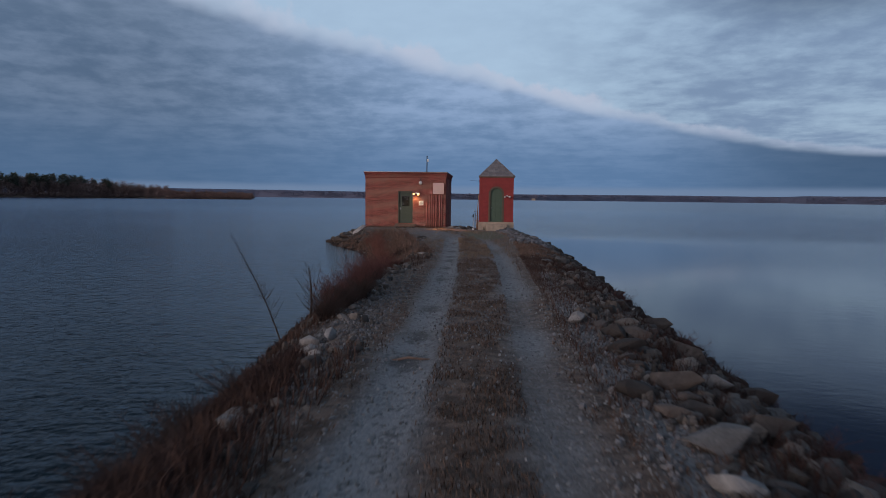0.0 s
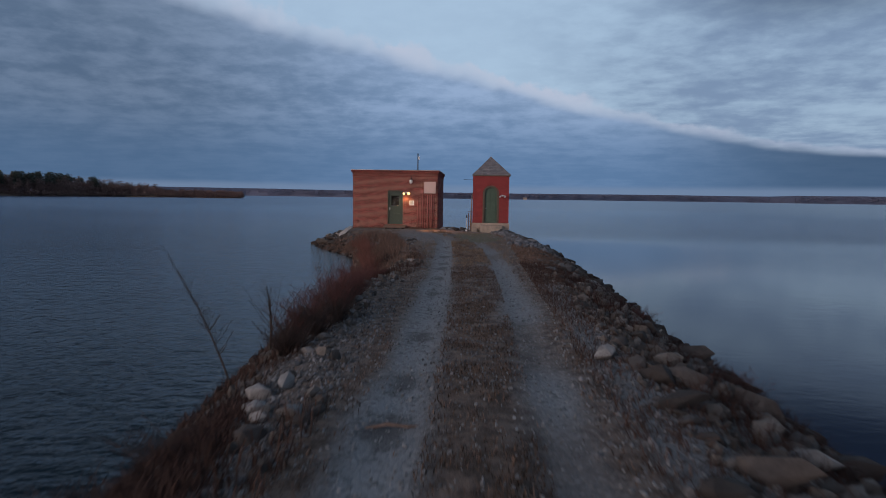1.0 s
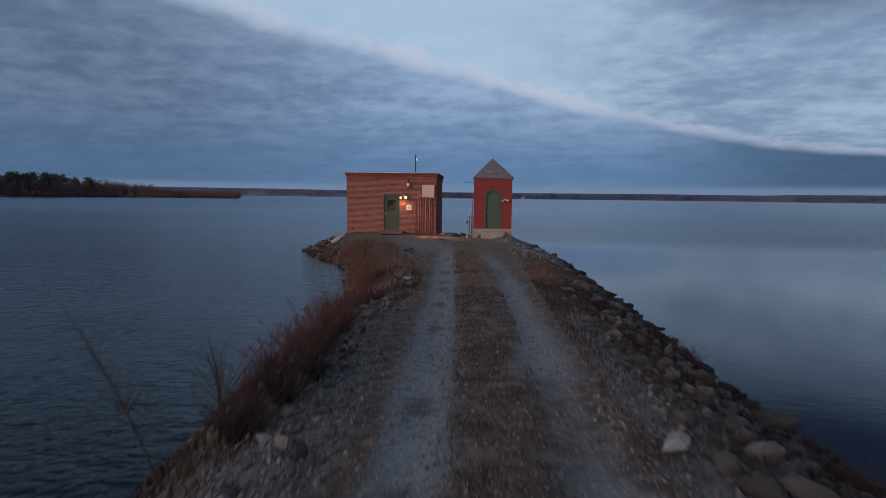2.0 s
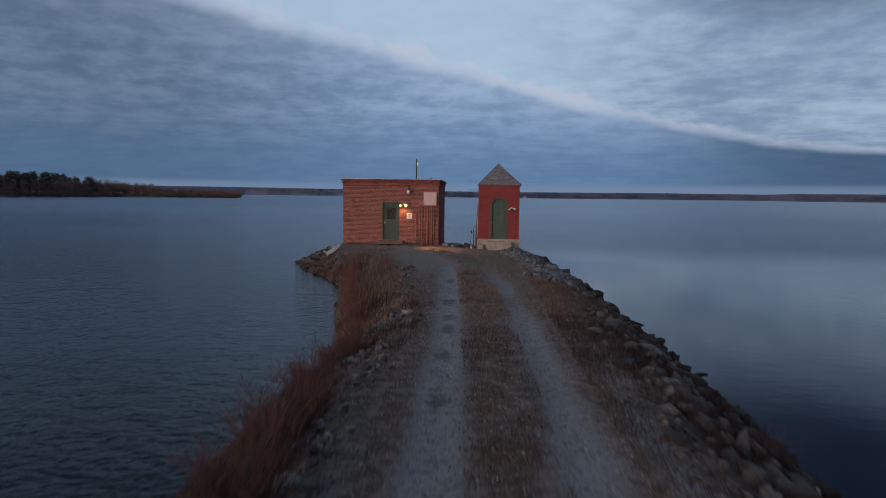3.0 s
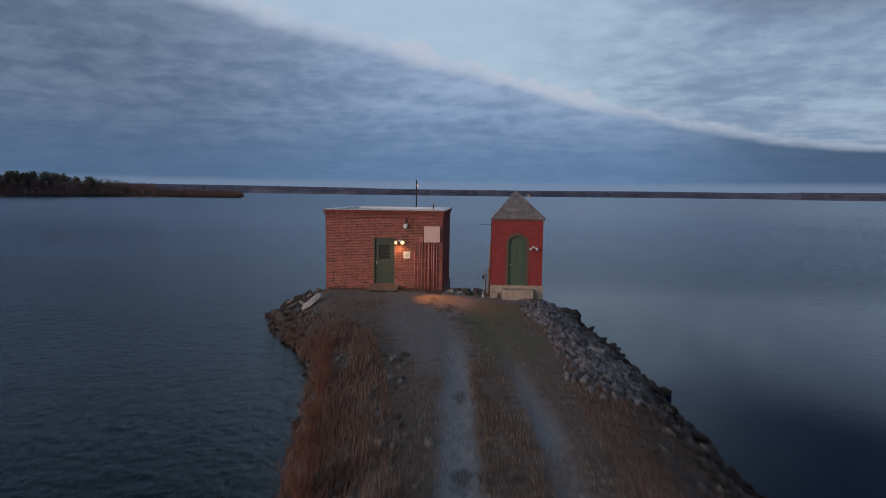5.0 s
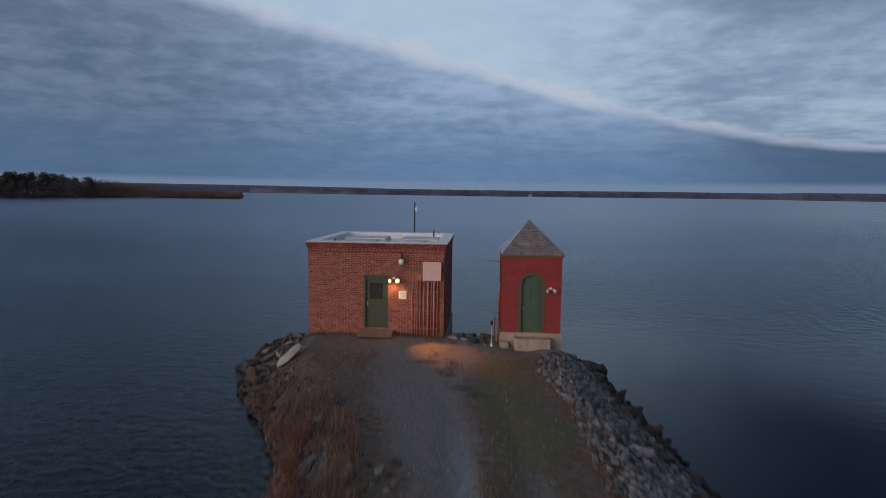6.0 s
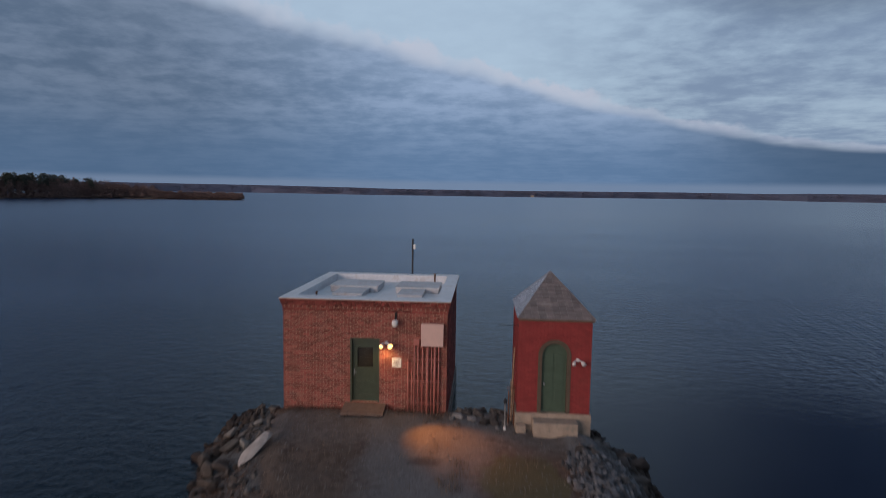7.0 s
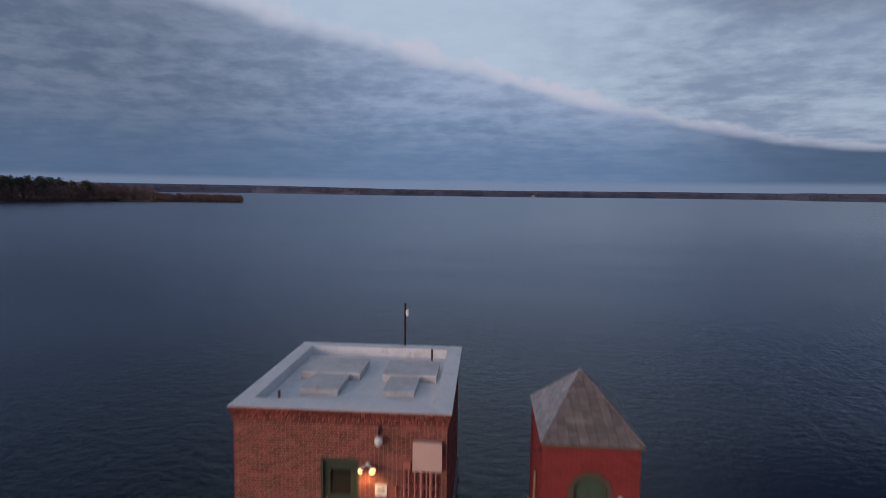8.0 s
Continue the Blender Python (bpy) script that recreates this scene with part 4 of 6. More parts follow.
box(bm, w0 + 0.022, w1 - 0.022, y0 - 0.008, y0 + 0.015, wz1 - 0.022, wz1)
part("glazing_bead", local(bm), MAT["green"], door)
bm = bm_new()
box(bm, l + 0.04, l + 0.085, y0 - 0.008, y0 + 0.001, 1.02, 1.20, 0.003)
tube(bm, [(l + 0.062, y0, 1.12), (l + 0.062, y0 - 0.055, 1.12), (l + 0.14, y0 - 0.06, 1.115)], 0.011, 8)
part("door_handle", local(bm), MAT["steel"], door, "steel lever handle")
for hz in (0.42, 1.2, 1.95):
    bm = bm_new()
    tube(bm, [(r + 0.006, y0 - 0.006, hz), (r + 0.006, y0 - 0.006, hz + 0.1)], 0.009, 6)
    part("hinge", local(bm), MAT["steel"], door)

# the individual bricks of the upper front
brick_mesh = {}
for a, b, z, n in brick_cells(PX1 - PX0, PZ0, PZ1):
    if z > PICK_FROM and b - a > 0.19:
        if "full" not in brick_mesh:
            bmq = bm_new()
            box(bmq, 0, BL, -0.009, 0.004, 0, BH)
            brick_mesh["full"] = mesh_of("brick", bmq, MAT["brick"])
        ob = new("brick", brick_mesh["full"])
        ob.parent = front_wall
        ob.location = (PX0 + a - HX, 0.012 + rng.uniform(-0.004, 0.002), z)

# ------------------------------------------------------------------ the small gatehouse with the slate roof
GX0, GX1, GY0, GY1 = 5.16, 7.27, -0.84, 2.10
GZ0, GZ1 = 0.38, 3.165
GX = (GX0 + GX1) / 2
gate = thing("gatehouse", GX, GY0, -0.16, "small red painted brick gatehouse with a pyramid slate roof", "building")


def glocal(bm):
    bmesh.ops.translate(bm, vec=(-GX, -GY0, 0.16), verts=bm.verts)
    return bm


AX, AR, ASP = 6.22, 0.415, 2.10  # arch centre, radius, springing


def arch_wall(bm, x0, x1, y0, y1, z0, z1, cx, r, spring, n=16):
    """A wall along x with a round-headed opening."""
    box(bm, x0, cx - r, y0, y1, z0, spring)
    box(bm, cx + r, x1, y0, y1, z0, spring)
    prof = [(cx - r * math.cos(math.pi * i / n), spring + r * math.sin(math.pi * i / n)) for i in range(n + 1)]
    for y in (y0, y1):
        vs = [bm.verts.new((x, y, z)) for x, z in prof]
        top = [bm.verts.new((x, y, z1)) for x, _ in prof]
        for i in range(n):
            bm.faces.new((vs[i], vs[i + 1], top[i + 1], top[i]))
        ends = [[bm.verts.new(p) for p in ((xa, y, spring), (xb, y, spring), (xb, y, z1), (xa, y, z1))] for xa, xb in ((x0, cx - r), (cx + r, x1))]
        for e in ends:
            bm.faces.new(e)
    for i in range(n):
        (xa, za), (xb, zb) = prof[i], prof[i + 1]
        bm.faces.new([bm.verts.new(p) for p in ((xa, y0, za), (xb, y0, zb), (xb, y1, zb), (xa, y1, za))])
    for xa, xb, za, zb in ((x0, x0, spring, z1), (x1, x1, spring, z1)):
        bm.faces.new([bm.verts.new(p) for p in ((xa, y0, za), (xa, y1, za), (xa, y1, zb), (xa, y0, zb))])
    bm.faces.new([bm.verts.new(p) for p in ((x0, y0, z1), (x1, y0, z1), (x1, y1, z1), (x0, y1, z1))])


bm = bm_new()
arch_wall(bm, GX0 + 0.006, GX1 - 0.006, GY0 + 0.006, GY0 + 0.30, GZ0, GZ1, AX, AR, ASP)
bmesh.ops.remove_doubles(bm, verts=bm.verts, dist=0.0005)
gfront = part("front_wall", glocal(bm), MAT["red_joint"], gate, "red painted brick wall with an arched doorway")
gside = []
for x0, x1 in ((GX0 + 0.006, GX0 + 0.30), (GX1 - 0.30, GX1 - 0.006)):
    bm = bm_new()
    box(bm, x0, x1, GY0 + 0.30, GY1 - 0.30, GZ0, GZ1)
    gside.append(part("side_wall", glocal(bm), MAT["red_joint"], gate))
bm = bm_new()
box(bm, GX0 + 0.006, GX1 - 0.006, GY1 - 0.30, GY1 - 0.006, GZ0, GZ1)
gback = part("back_wall", glocal(bm), MAT["red_joint"], gate)


def lay_painted(wall, origin, along, out, width, arch=False):
    verts, faces = [], []
    for a, b, z, n in brick_cells(width, GZ0 + 0.004, GZ1):
        spans = [(a, b)]
        if arch:
            zt = z + BH
            if z < ASP:
                half = AR + 0.03
            elif z < ASP + AR + 0.20:
                half = math.sqrt(max(0.0, (AR + 0.20) ** 2 - (z - ASP) ** 2))
            else:
                half = 0
            l, r = AX - half - origin[0], AX + half - origin[0]
            if half and b > l and a < r:
                spans = [(a, min(b, l)), (max(a, r), b)]
        for p, q in spans:
            if q - p > 0.025:
                brick_faces(verts, faces, origin, along, out, p, q, z, 0.003 + rng.uniform(-0.001, 0.001), BH + 0.005)
    ob = from_lists("brickwork", [(x - GX, y - GY0, z + 0.16) for x, y, z in verts], faces, MAT["red_paint"], wall)
    tagged(ob, kind="stuff")


lay_painted(gfront, (GX0, GY0 + 0.006, 0), (1, 0, 0), (0, -1, 0), GX1 - GX0, True)
lay_painted(gside[0], (GX0 + 0.006, GY0, 0), (0, 1, 0), (-1, 0, 0), GY1 - GY0)
lay_painted(gside[1], (GX1 - 0.006, GY0, 0), (0, 1, 0), (1, 0, 0), GY1 - GY0)
lay_painted(gback, (GX0, GY1 - 0.006, 0), (1, 0, 0), (0, 1, 0), GX1 - GX0)
# two rings of brick on edge round the arch
for ring in range(2):
    for i in range(19 + 3 * ring):
        n = 19 + 3 * ring
        t0, t1 = math.pi * (i + 0.06) / n, math.pi * (i + 0.94) / n
        r0, r1 = AR + 0.064 + ring * 0.075, AR + 0.134 + ring * 0.075
        bm = bm_new()
        q = [(AX - r * math.cos(t), ASP + r * math.sin(t)) for r, t in ((r0, t0), (r0, t1), (r1, t1), (r1, t0))]
        f0 = [bm.verts.new((x, GY0 - 0.001, z)) for x, z in q]
        f1 = [bm.verts.new((x, GY0 + 0.01, z)) for x, z in q]
        bm.faces.new(f0)
        for k in range(4):
            bm.faces.new((f0[k], f1[k], f1[(k + 1) % 4], f0[(k + 1) % 4]))
        part("arch_brick", glocal(bm), MAT["red_paint"], gfront)

# stone plinth, door, roof
bm = bm_new()
P = 0.045
box(bm, GX0 - P, AX - 0.62, GY0 - P, GY0 + 0.30, -0.45, GZ0 - 0.004, 0.012)
part("plinth_stone", glocal(bm), MAT["stone"], gate, "pale granite plinth stone")
bm = bm_new()
box(bm, AX + 0.63, GX1 + P, GY0 - P, GY0 + 0.30, -0.45, GZ0 - 0.004, 0.012)
part("plinth_stone", glocal(bm), MAT["stone"], gate, "pale granite plinth stone")
bm = bm_new()
box(bm, AX - 0.617, AX + 0.627, GY0 - P, GY0 + 0.30, -0.45, GZ0 - 0.001, 0.012)
part("threshold", glocal(bm), MAT["stone"], gate, "pale granite threshold")
for x0, x1 in ((GX0 - P, GX0 + 0.30), (GX1 - 0.30, GX1 + P)):
    bm = bm_new()
    box(bm, x0, x1, GY0 + 0.303, GY1 - 0.303, -2.6, GZ0 - 0.004, 0.012)
    part("plinth_stone", glocal(bm), MAT["stone"], gate)
bm = bm_new()
box(bm, GX0 - P, GX1 + P, GY1 - 0.30, GY1 + P, -2.6, GZ0 - 0.004, 0.012)
part("plinth_stone", glocal(bm), MAT["stone"], gate)


def arch_sheet(bm, cx, r, z0, spring, y0, y1, n=16):
    """A flat slab with a round head."""
    prof = [(cx - r, z0)] + [(cx - r * math.cos(math.pi * i / n), spring + r * math.sin(math.pi * i / n)) for i in range(n + 1)] + [(cx + r, z0)]
    f = [bm.verts.new((x, y0, z)) for x, z in prof]
    g = [bm.verts.new((x, y1, z)) for x, z in prof]
    bm.faces.new(f)
    bm.faces.new(g[::-1])
    for k in range(len(prof)):
        j = (k + 1) % len(prof)
        bm.faces.new((f[k], g[k], g[j], f[j]))


def arch_band(bm, cx, r0, r1, z0, spring, y0, y1, n=18):
    prof = []
    for r in (r0, r1):
        prof.append([(cx - r, z0)] + [(cx - r * math.cos(math.pi * i / n), spring + r * math.sin(math.pi * i / n)) for i in range(n + 1)] + [(cx + r, z0)])
    v = {(k, y): [bm.verts.new((x, y, z)) for x, z in prof[k]] for k in (0, 1) for y in (y0, y1)}
    for i in range(len(prof[0]) - 1):
        for ka, ya, kb, yb in ((0, y0, 1, y0), (1, y0, 1, y1), (1, y1, 0, y1), (0, y1, 0, y0)):
            bm.faces.new((v[ka, ya][i], v[ka, ya][i + 1], v[kb, yb][i + 1], v[kb, yb][i]))


bm = bm_new()
arch_band(bm, AX, AR - 0.055, AR + 0.06, GZ0, ASP, GY0 - 0.014, GY0 - 0.001)
arch_band(bm, AX, AR - 0.055, AR - 0.001, GZ0, ASP, GY0 + 0.0, GY0 + 0.20)
part("door_frame", glocal(bm), MAT["frame_brown"], gate, "weathered brown arched door frame")
bm = bm_new()
arch_sheet(bm, AX, AR - 0.057, GZ0 + 0.008, ASP, GY0 + 0.085, GY0 + 0.13)
gdoor = part("door", glocal(bm), MAT["green_old"], gate, "faded green arched wooden door")
for z0, z1 in ((0.55, 1.02), (1.10, 1.62), (1.70, 2.12)):
    bm = bm_new()
    for x0, x1 in ((AX - 0.28, AX - 0.03), (AX + 0.03, AX + 0.28)):
        box(bm, x0, x1, GY0 + 0.073, GY0 + 0.086, z0, z1, 0.006)
    part("door_panel", glocal(bm), MAT["green_old"], gdoor)
bm = bm_new()
lathe(bm, (AX - 0.28, GY0 + 0.075, 1.24), (0, -1, 0), [(0, 0.03), (0.01, 0.03), (0.012, 0.012), (0.035, 0.012), (0.04, 0.028), (0.06, 0.03), (0.07, 0.018)], 12)
part("door_knob", glocal(bm), MAT["steel"], gdoor, "steel door knob", flat=False)

# roof: a boarded pyramid with slates laid over it
EX0, EX1, EY0, EY1, EZ = GX0 - 0.025, GX1 + 0.075, GY0 - 0.04, GY1 + 0.05, 3.19
AP = Vector((6.21, 0.90, 4.34))
bm = bm_new()
base = [bm.verts.new(p) for p in ((EX0, EY0, EZ), (EX1, EY0, EZ), (EX1, EY1, EZ), (EX0, EY1, EZ))]
low = [bm.verts.new((v.co.x, v.co.y, EZ - 0.03)) for v in base]
apex = bm.verts.new(AP)
bm.faces.new(low[::-1])
for i in range(4):
    bm.faces.new((base[i], base[(i + 1) % 4], apex))
    bm.faces.new((low[i], low[(i + 1) % 4], base[(i + 1) % 4], base[i]))
roof = part("roof", glocal(bm), MAT["slate_bed"], gate, "steep pyramid roof of grey-brown slates")

corners = [Vector((EX0, EY0, EZ)), Vector((EX1, EY0, EZ)), Vector((EX1, EY1, EZ)), Vector((EX0, EY1, EZ))]
for i in range(4):
    p0, p1 = corners[i], corners[(i + 1) % 4]
    along = (p1 - p0).normalized()
    width = (p1 - p0).length
    foot = p0 + along * (AP - p0).dot(along)
    slope = AP - foot
    rise = slope.length
    sdir = slope.normalized()
    nrm = along.cross(sdir).normalized()
    fx = (foot - p0).length
    rows = 12
    step = rise / rows
    for k in range(rows):
        lo, hi = k * step, min(rise, (k + 1) * step + 0.035)
        left = lambda s: fx * s / rise
        right = lambda s: width - (width - fx) * s / rise
        sw = 0.21
        x = left(lo) - sw * (0.5 if k % 2 else 0.0) - 0.02
        while x < right(lo) - 0.01:
            pts = []
            xa, xb = x + 0.007, x + sw - 0.007
            x += sw
            c = [(max(xa, left(lo)), lo), (min(xb, right(lo)), lo), (min(xb, right(hi)), hi), (max(xa, left(hi)), hi)]
            if c[1][0] - c[0][0] < 0.02:
                continue
            if c[2][0] < c[3][0]:
                mid = (c[2][0] + c[3][0]) / 2
                c[2], c[3] = (mid, hi), (mid, hi)
            bm = bm_new()
            lift = 0.014 + rng.uniform(0, 0.005)
            top, bot = [], []
            for n, (s, t) in enumerate(c):
                q = p0 + along * s + sdir * (t - (0.02 if n < 2 else 0))
                up = lift if n < 2 else 0.005
                top.append(bm.verts.new(q + nrm * up))
                bot.append(bm.verts.new(q + nrm * (up - 0.009)))
            bm.faces.new(top)
            for n in range(4):
                bm.faces.new((top[n], bot[n], bot[(n + 1) % 4], top[(n + 1) % 4]))
            # the west slope gets the copy with the painted glint
            part("slate", glocal(bm), MAT["slate_glint"] if i == 3 else MAT["slate"], roof)
    # hip flashing
    h0, h1 = corners[i], AP
    bm = bm_new()
    tube(bm, [h0 + Vector((0, 0, 0.004)), h1 + Vector((0, 0, 0.004))], 0.018, 6)
    part("hip_flashing", glocal(bm), MAT["slate"], roof)
bm = bm_new()
lathe(bm, AP - Vector((0, 0, 0.04)), (0, 0, 1), [(0, 0.075), (0.04, 0.05), (0.06, 0.02), (0.065, 0.004)], 10)
part("finial", glocal(bm), MAT["lead"], roof, "small lead cap at the peak")
# eaves board under the slates
bm = bm_new()
for x0, x1, y0, y1 in ((EX0 + 0.015, EX1 - 0.015, EY0 + 0.015, GY0 - 0.001), (EX0 + 0.015, EX1 - 0.015, GY1 + 0.001, EY1 - 0.015), (EX0 + 0.015, GX0 - 0.001, GY0, GY1), (GX1 + 0.001, EX1 - 0.015, GY0, GY1)):
    box(bm, x0, x1, y0, y1, 3.11, 3.168)
part("eaves_board", glocal(bm), MAT["frame_brown"], gate)

# ------------------------------------------------------------------ things on and by the pump house
bm = bm_new()
for i, (y0, y1) in enumerate(((-0.66, -0.45), (-0.44, -0.23), (-0.22, -0.004))):
    box(bm, -0.655, 0.655, y0, y1, 0.10, 0.165, 0.006)
for v in bm.verts:
    v.co.z += 0.16 * v.co.y
step = thing("wooden_step", 0.50, 0, 0, "low worn plank step before the green door", "step")
part("plank_top", bm, MAT["step_wood"], step)
for x in (-0.5, 0.0, 0.5):
    bm = bm_new()
    box(bm, x - 0.05, x + 0.05, -0.62, -0.01, -0.14, 0.10, 0.004)
    for v in bm.verts:
        if v.co.z > 0:
            v.co.z += 0.16 * v.co.y
    part("bearer", bm, MAT["bark"], step, "dark timber bearer")


def flood_light(x, z, lit, y=0.0, label=""):
    """A twin flood light on a round wall box."""
    e = thing("flood_light", x, y, z, label, "wall lamp")
    bm = bm_new()
    lathe(bm, (0, 0, 0.06), (0, -1, 0), [(0, 0.055), (0.03, 0.055), (0.035, 0.045), (0.045, 0.045)], 16)
    paint = MAT["white"] if lit else MAT["dull_white"]
    part("wall_box", bm, paint, e, flat=False)
    aims = ((-0.16, Vector((-0.30, -0.90, -0.38)), 0.070), (0.16, Vector((0.38, -0.88, -0.30)), 0.090))
    for sx, d, r in aims:
        d, r = d.normalized(), r * (1.0 if lit else 0.72)
        c = Vector((sx * 0.6, -0.10, 0.04))
        bm = bm_new()
        tube(bm, [(sx * 0.15, -0.04, 0.06), (sx * 0.35, -0.07, 0.07), tuple(c)], 0.012, 8)
        part("arm", bm, paint, e)
        bm = bm_new()
        lathe(bm, c - d * 0.02, d, [(0, 0.020), (0.02, 0.032), (0.07, 0.04), (0.12, r), (0.165, r * 1.08), (0.165, r * 1.0), (0.13, r * 0.92)], 16)
        head = part("lamp_head", bm, paint, e, flat=False)
        bm = bm_new()
        lathe(bm, c + d * 0.09, d, [(0, r * 0.7), (0.03, r * 0.92), (0.06, r * 0.80), (0.075, r * 0.4), (0.08, 0.002)], 16)
        part("bulb", bm, MAT["bulb"] if lit else MAT["dull_white"], head, "glowing warm bulb" if lit else "unlit bulb", flat=False)
    return e


flood_light(1.15, 2.045, True, 0.0, "twin flood light glowing warm yellow on the brick wall")
flood_light(6.88, 1.93, False, GY0, "unlit white twin flood light on the red wall")


def spot(name, eye, target, watts, cone, colour=(1.0, 0.31, 0.055)):
    ob = new(name, bpy.data.lights.new(name, "SPOT"))
    ob.data.energy, ob.data.spot_size, ob.data.spot_blend, ob.data.color, ob.data.shadow_soft_size = watts, radians(cone), 1.0, colour, 0.05
    ob.matrix_world = look(eye, target)


spot("flood_beam", (1.36, -0.34, 1.99), (3.25, -2.2, -0.05), 640, 52, (1.0, 0.29, 0.02))
spot("door_beam", (1.13, -0.30, 1.97), (1.10, -0.12, 0.1), 28, 165, (1.0, 0.55, 0.18))

e = thing("dome_lamp", 1.435, 0, 2.73, "white dome lamp hanging from a black bracket", "wall lamp")
bm = bm_new()
box(bm, -0.035, 0.035, -0.02, 0.004, 0.12, 0.34, 0.005)
tube(bm, [(0, -0.01, 0.27), (0, -0.10, 0.29), (0, -0.16, 0.25), (0, -0.16, 0.12)], 0.02, 8)
part("bracket", bm, MAT["black"], e)
bm = bm_new()
lathe(bm, (0, -0.16, 0.13), (0, 0, -1), [(0, 0.05), (0.03, 0.085), (0.05, 0.10), (0.13, 0.098), (0.18, 0.08), (0.21, 0.045), (0.22, 0.005)], 18)
part("dome", bm, MAT["white"], e, flat=False)
bm = bm_new()
box(bm, -0.12, -0.05, -0.07, 0.004, -0.10, 0.0, 0.008)
part("sensor", bm, MAT["wood"], e, "small brown sensor box")

e = thing("notice_plate", 1.47, 0, 1.48, "small white square notice with unreadable print", "sign")
bm = bm_new()
box(bm, -0.145, 0.145, -0.014, 0.004, -0.145, 0.145, 0.004)
part("plate", bm, MAT["white"], e)
for i, (w, z) in enumerate(((0.20, 0.08), (0.16, 0.03), (0.21, -0.02), (0.12, -0.07))):
    bm = bm_new()
    box(bm, -w / 2, w / 2, -0.018, -0.0145, z - 0.012, z + 0.012)
    part("print_bar", bm, MAT["bars"], e, "grey line of print")

e = thing("electrical_panel", 2.58, 0, 2.07, "flat pinkish-grey metal electrical panel box on the wall", "electrical box")
bm = bm_new()
box(bm, -0.335, 0.335, -0.13, 0.004, 0.0, 0.685, 0.008)
cab = part("cabinet", bm, MAT["panel"], e)
bm = bm_new()
box(bm, -0.345, 0.345, -0.155, -0.131, -0.008, 0.693, 0.006)
part("cover", bm, MAT["panel"], e)
bm = bm_new()
box(bm, 0.27, 0.29, -0.165, -0.154, 0.32, 0.37, 0.003)
part("latch", bm, MAT["panel"], e)

e = thing("junction_box", 2.09, 0, 2.07, "small red painted junction box beside the panel", "electrical box")
bm = bm_new()
box(bm, -0.085, 0.085, -0.09, 0.004, 0.0, 0.18, 0.006)
part("box_body", bm, MAT["red_conduit"], e)
bm = bm_new()
box(bm, -0.09, 0.09, -0.10, -0.091, -0.004, 0.184, 0.003)
part("box_cover", bm, MAT["red_conduit"], e)


def conduit(x, r, top, label, cap=False):
    e = thing("conduit", x, 0, -0.13, label, "conduit", "red conduits under the panel")
    h = top + 0.13
    y = -0.035 - r
    bm = bm_new()
    tube(bm, [(0, y, 0), (0, y, h)], r, 12)
    if cap:
        lathe(bm, (0, y, h - 0.02), (0, 0, 1), [(0, r * 1.5), (0.07, r * 1.5), (0.09, r * 0.7)], 12)
    part("pipe", bm, MAT["red_conduit"], e, flat=False)
    for z in (0.35, 1.05, 1.75):
        if z < h - 0.1:
            bm = bm_new()
            box(bm, -r - 0.03, r + 0.03, y - r - 0.004, y - r + 0.006, z, z + 0.03)
            box(bm, -r - 0.03, -r - 0.004, y - r + 0.006, 0.006, z, z + 0.03)
            box(bm, r + 0.004, r + 0.03, y - r + 0.006, 0.006, z, z + 0.03)
            part("strap", bm, MAT["red_conduit"], e)


conduit(1.83, 0.018, 1.56, "short thin red conduit with a capped end", True)
for x in (2.03, 2.14):
    conduit(x, 0.019, 2.075, "thin red conduit rising to the junction box")
conduit(1.95, 0.012, 1.2, "thin red conduit against the brick wall", True)
for x, r in ((2.285, 0.020), (2.44, 0.038), (2.56, 0.020), (2.665, 0.038), (2.785, 0.022)):
    conduit(x, r, 2.065, "thick red conduit rising to the panel" if r > 0.03 else "thin red conduit rising to the panel")

e = thing("antenna_pole", 1.22, PY1 + 0.06, 0.8, "thin dark pole with a small white box near its top", "pole")
bm = bm_new()
tube(bm, [(0, 0, 0), (0, 0, 4.03)], 0.038, 10)
lathe(bm, (0, 0, 4.02), (0, 0, 1), [(0, 0.042), (0.05, 0.042), (0.07, 0.01)], 10)
part("pole", bm, MAT["black"], e)
bm = bm_new()
box(bm, 0.03, 0.12, -0.05, 0.04, 3.66, 3.86, 0.02)
part("white_box", bm, MAT["white"], e)
for z in (0.3, 2.1):
    bm = bm_new()
    box(bm, -0.06, 0.06, -0.075, 0.05, z, z + 0.04)
    part("clamp", bm, MAT["steel"], e)

# ------------------------------------------------------------------ things by the gatehouse
bm = bm_new()
box(bm, 5.62, 6.88, GY0 - 0.50, GY0 - P - 0.004, -0.30, 0.255, 0.02)
for v in bm.verts:
    v.co += Vector((noise.noise(v.co * 3.1), noise.noise(v.co * 3.7), noise.noise(v.co * 2.9))) * 0.008
bmesh.ops.translate(bm, vec=(-6.25, 1.2, 0.2), verts=bm.verts)
ob = part("stone_step", bm, MAT["stone"])
ob.location = (6.25, -1.2, -0.2)
tagged(ob, "large pale granite block as a doorstep", "step")
bm = bm_new()
box(bm, -0.14, 0.14, -0.12, 0.12, 0, 0.30, 0.02)
ob = part("stone_block", bm, MAT["stone"])
ob.matrix_world = pose(5.27, GY0 - 0.19, -0.22, 0, 0, 8)
tagged(ob, "small pale granite block beside the plinth", "stone")

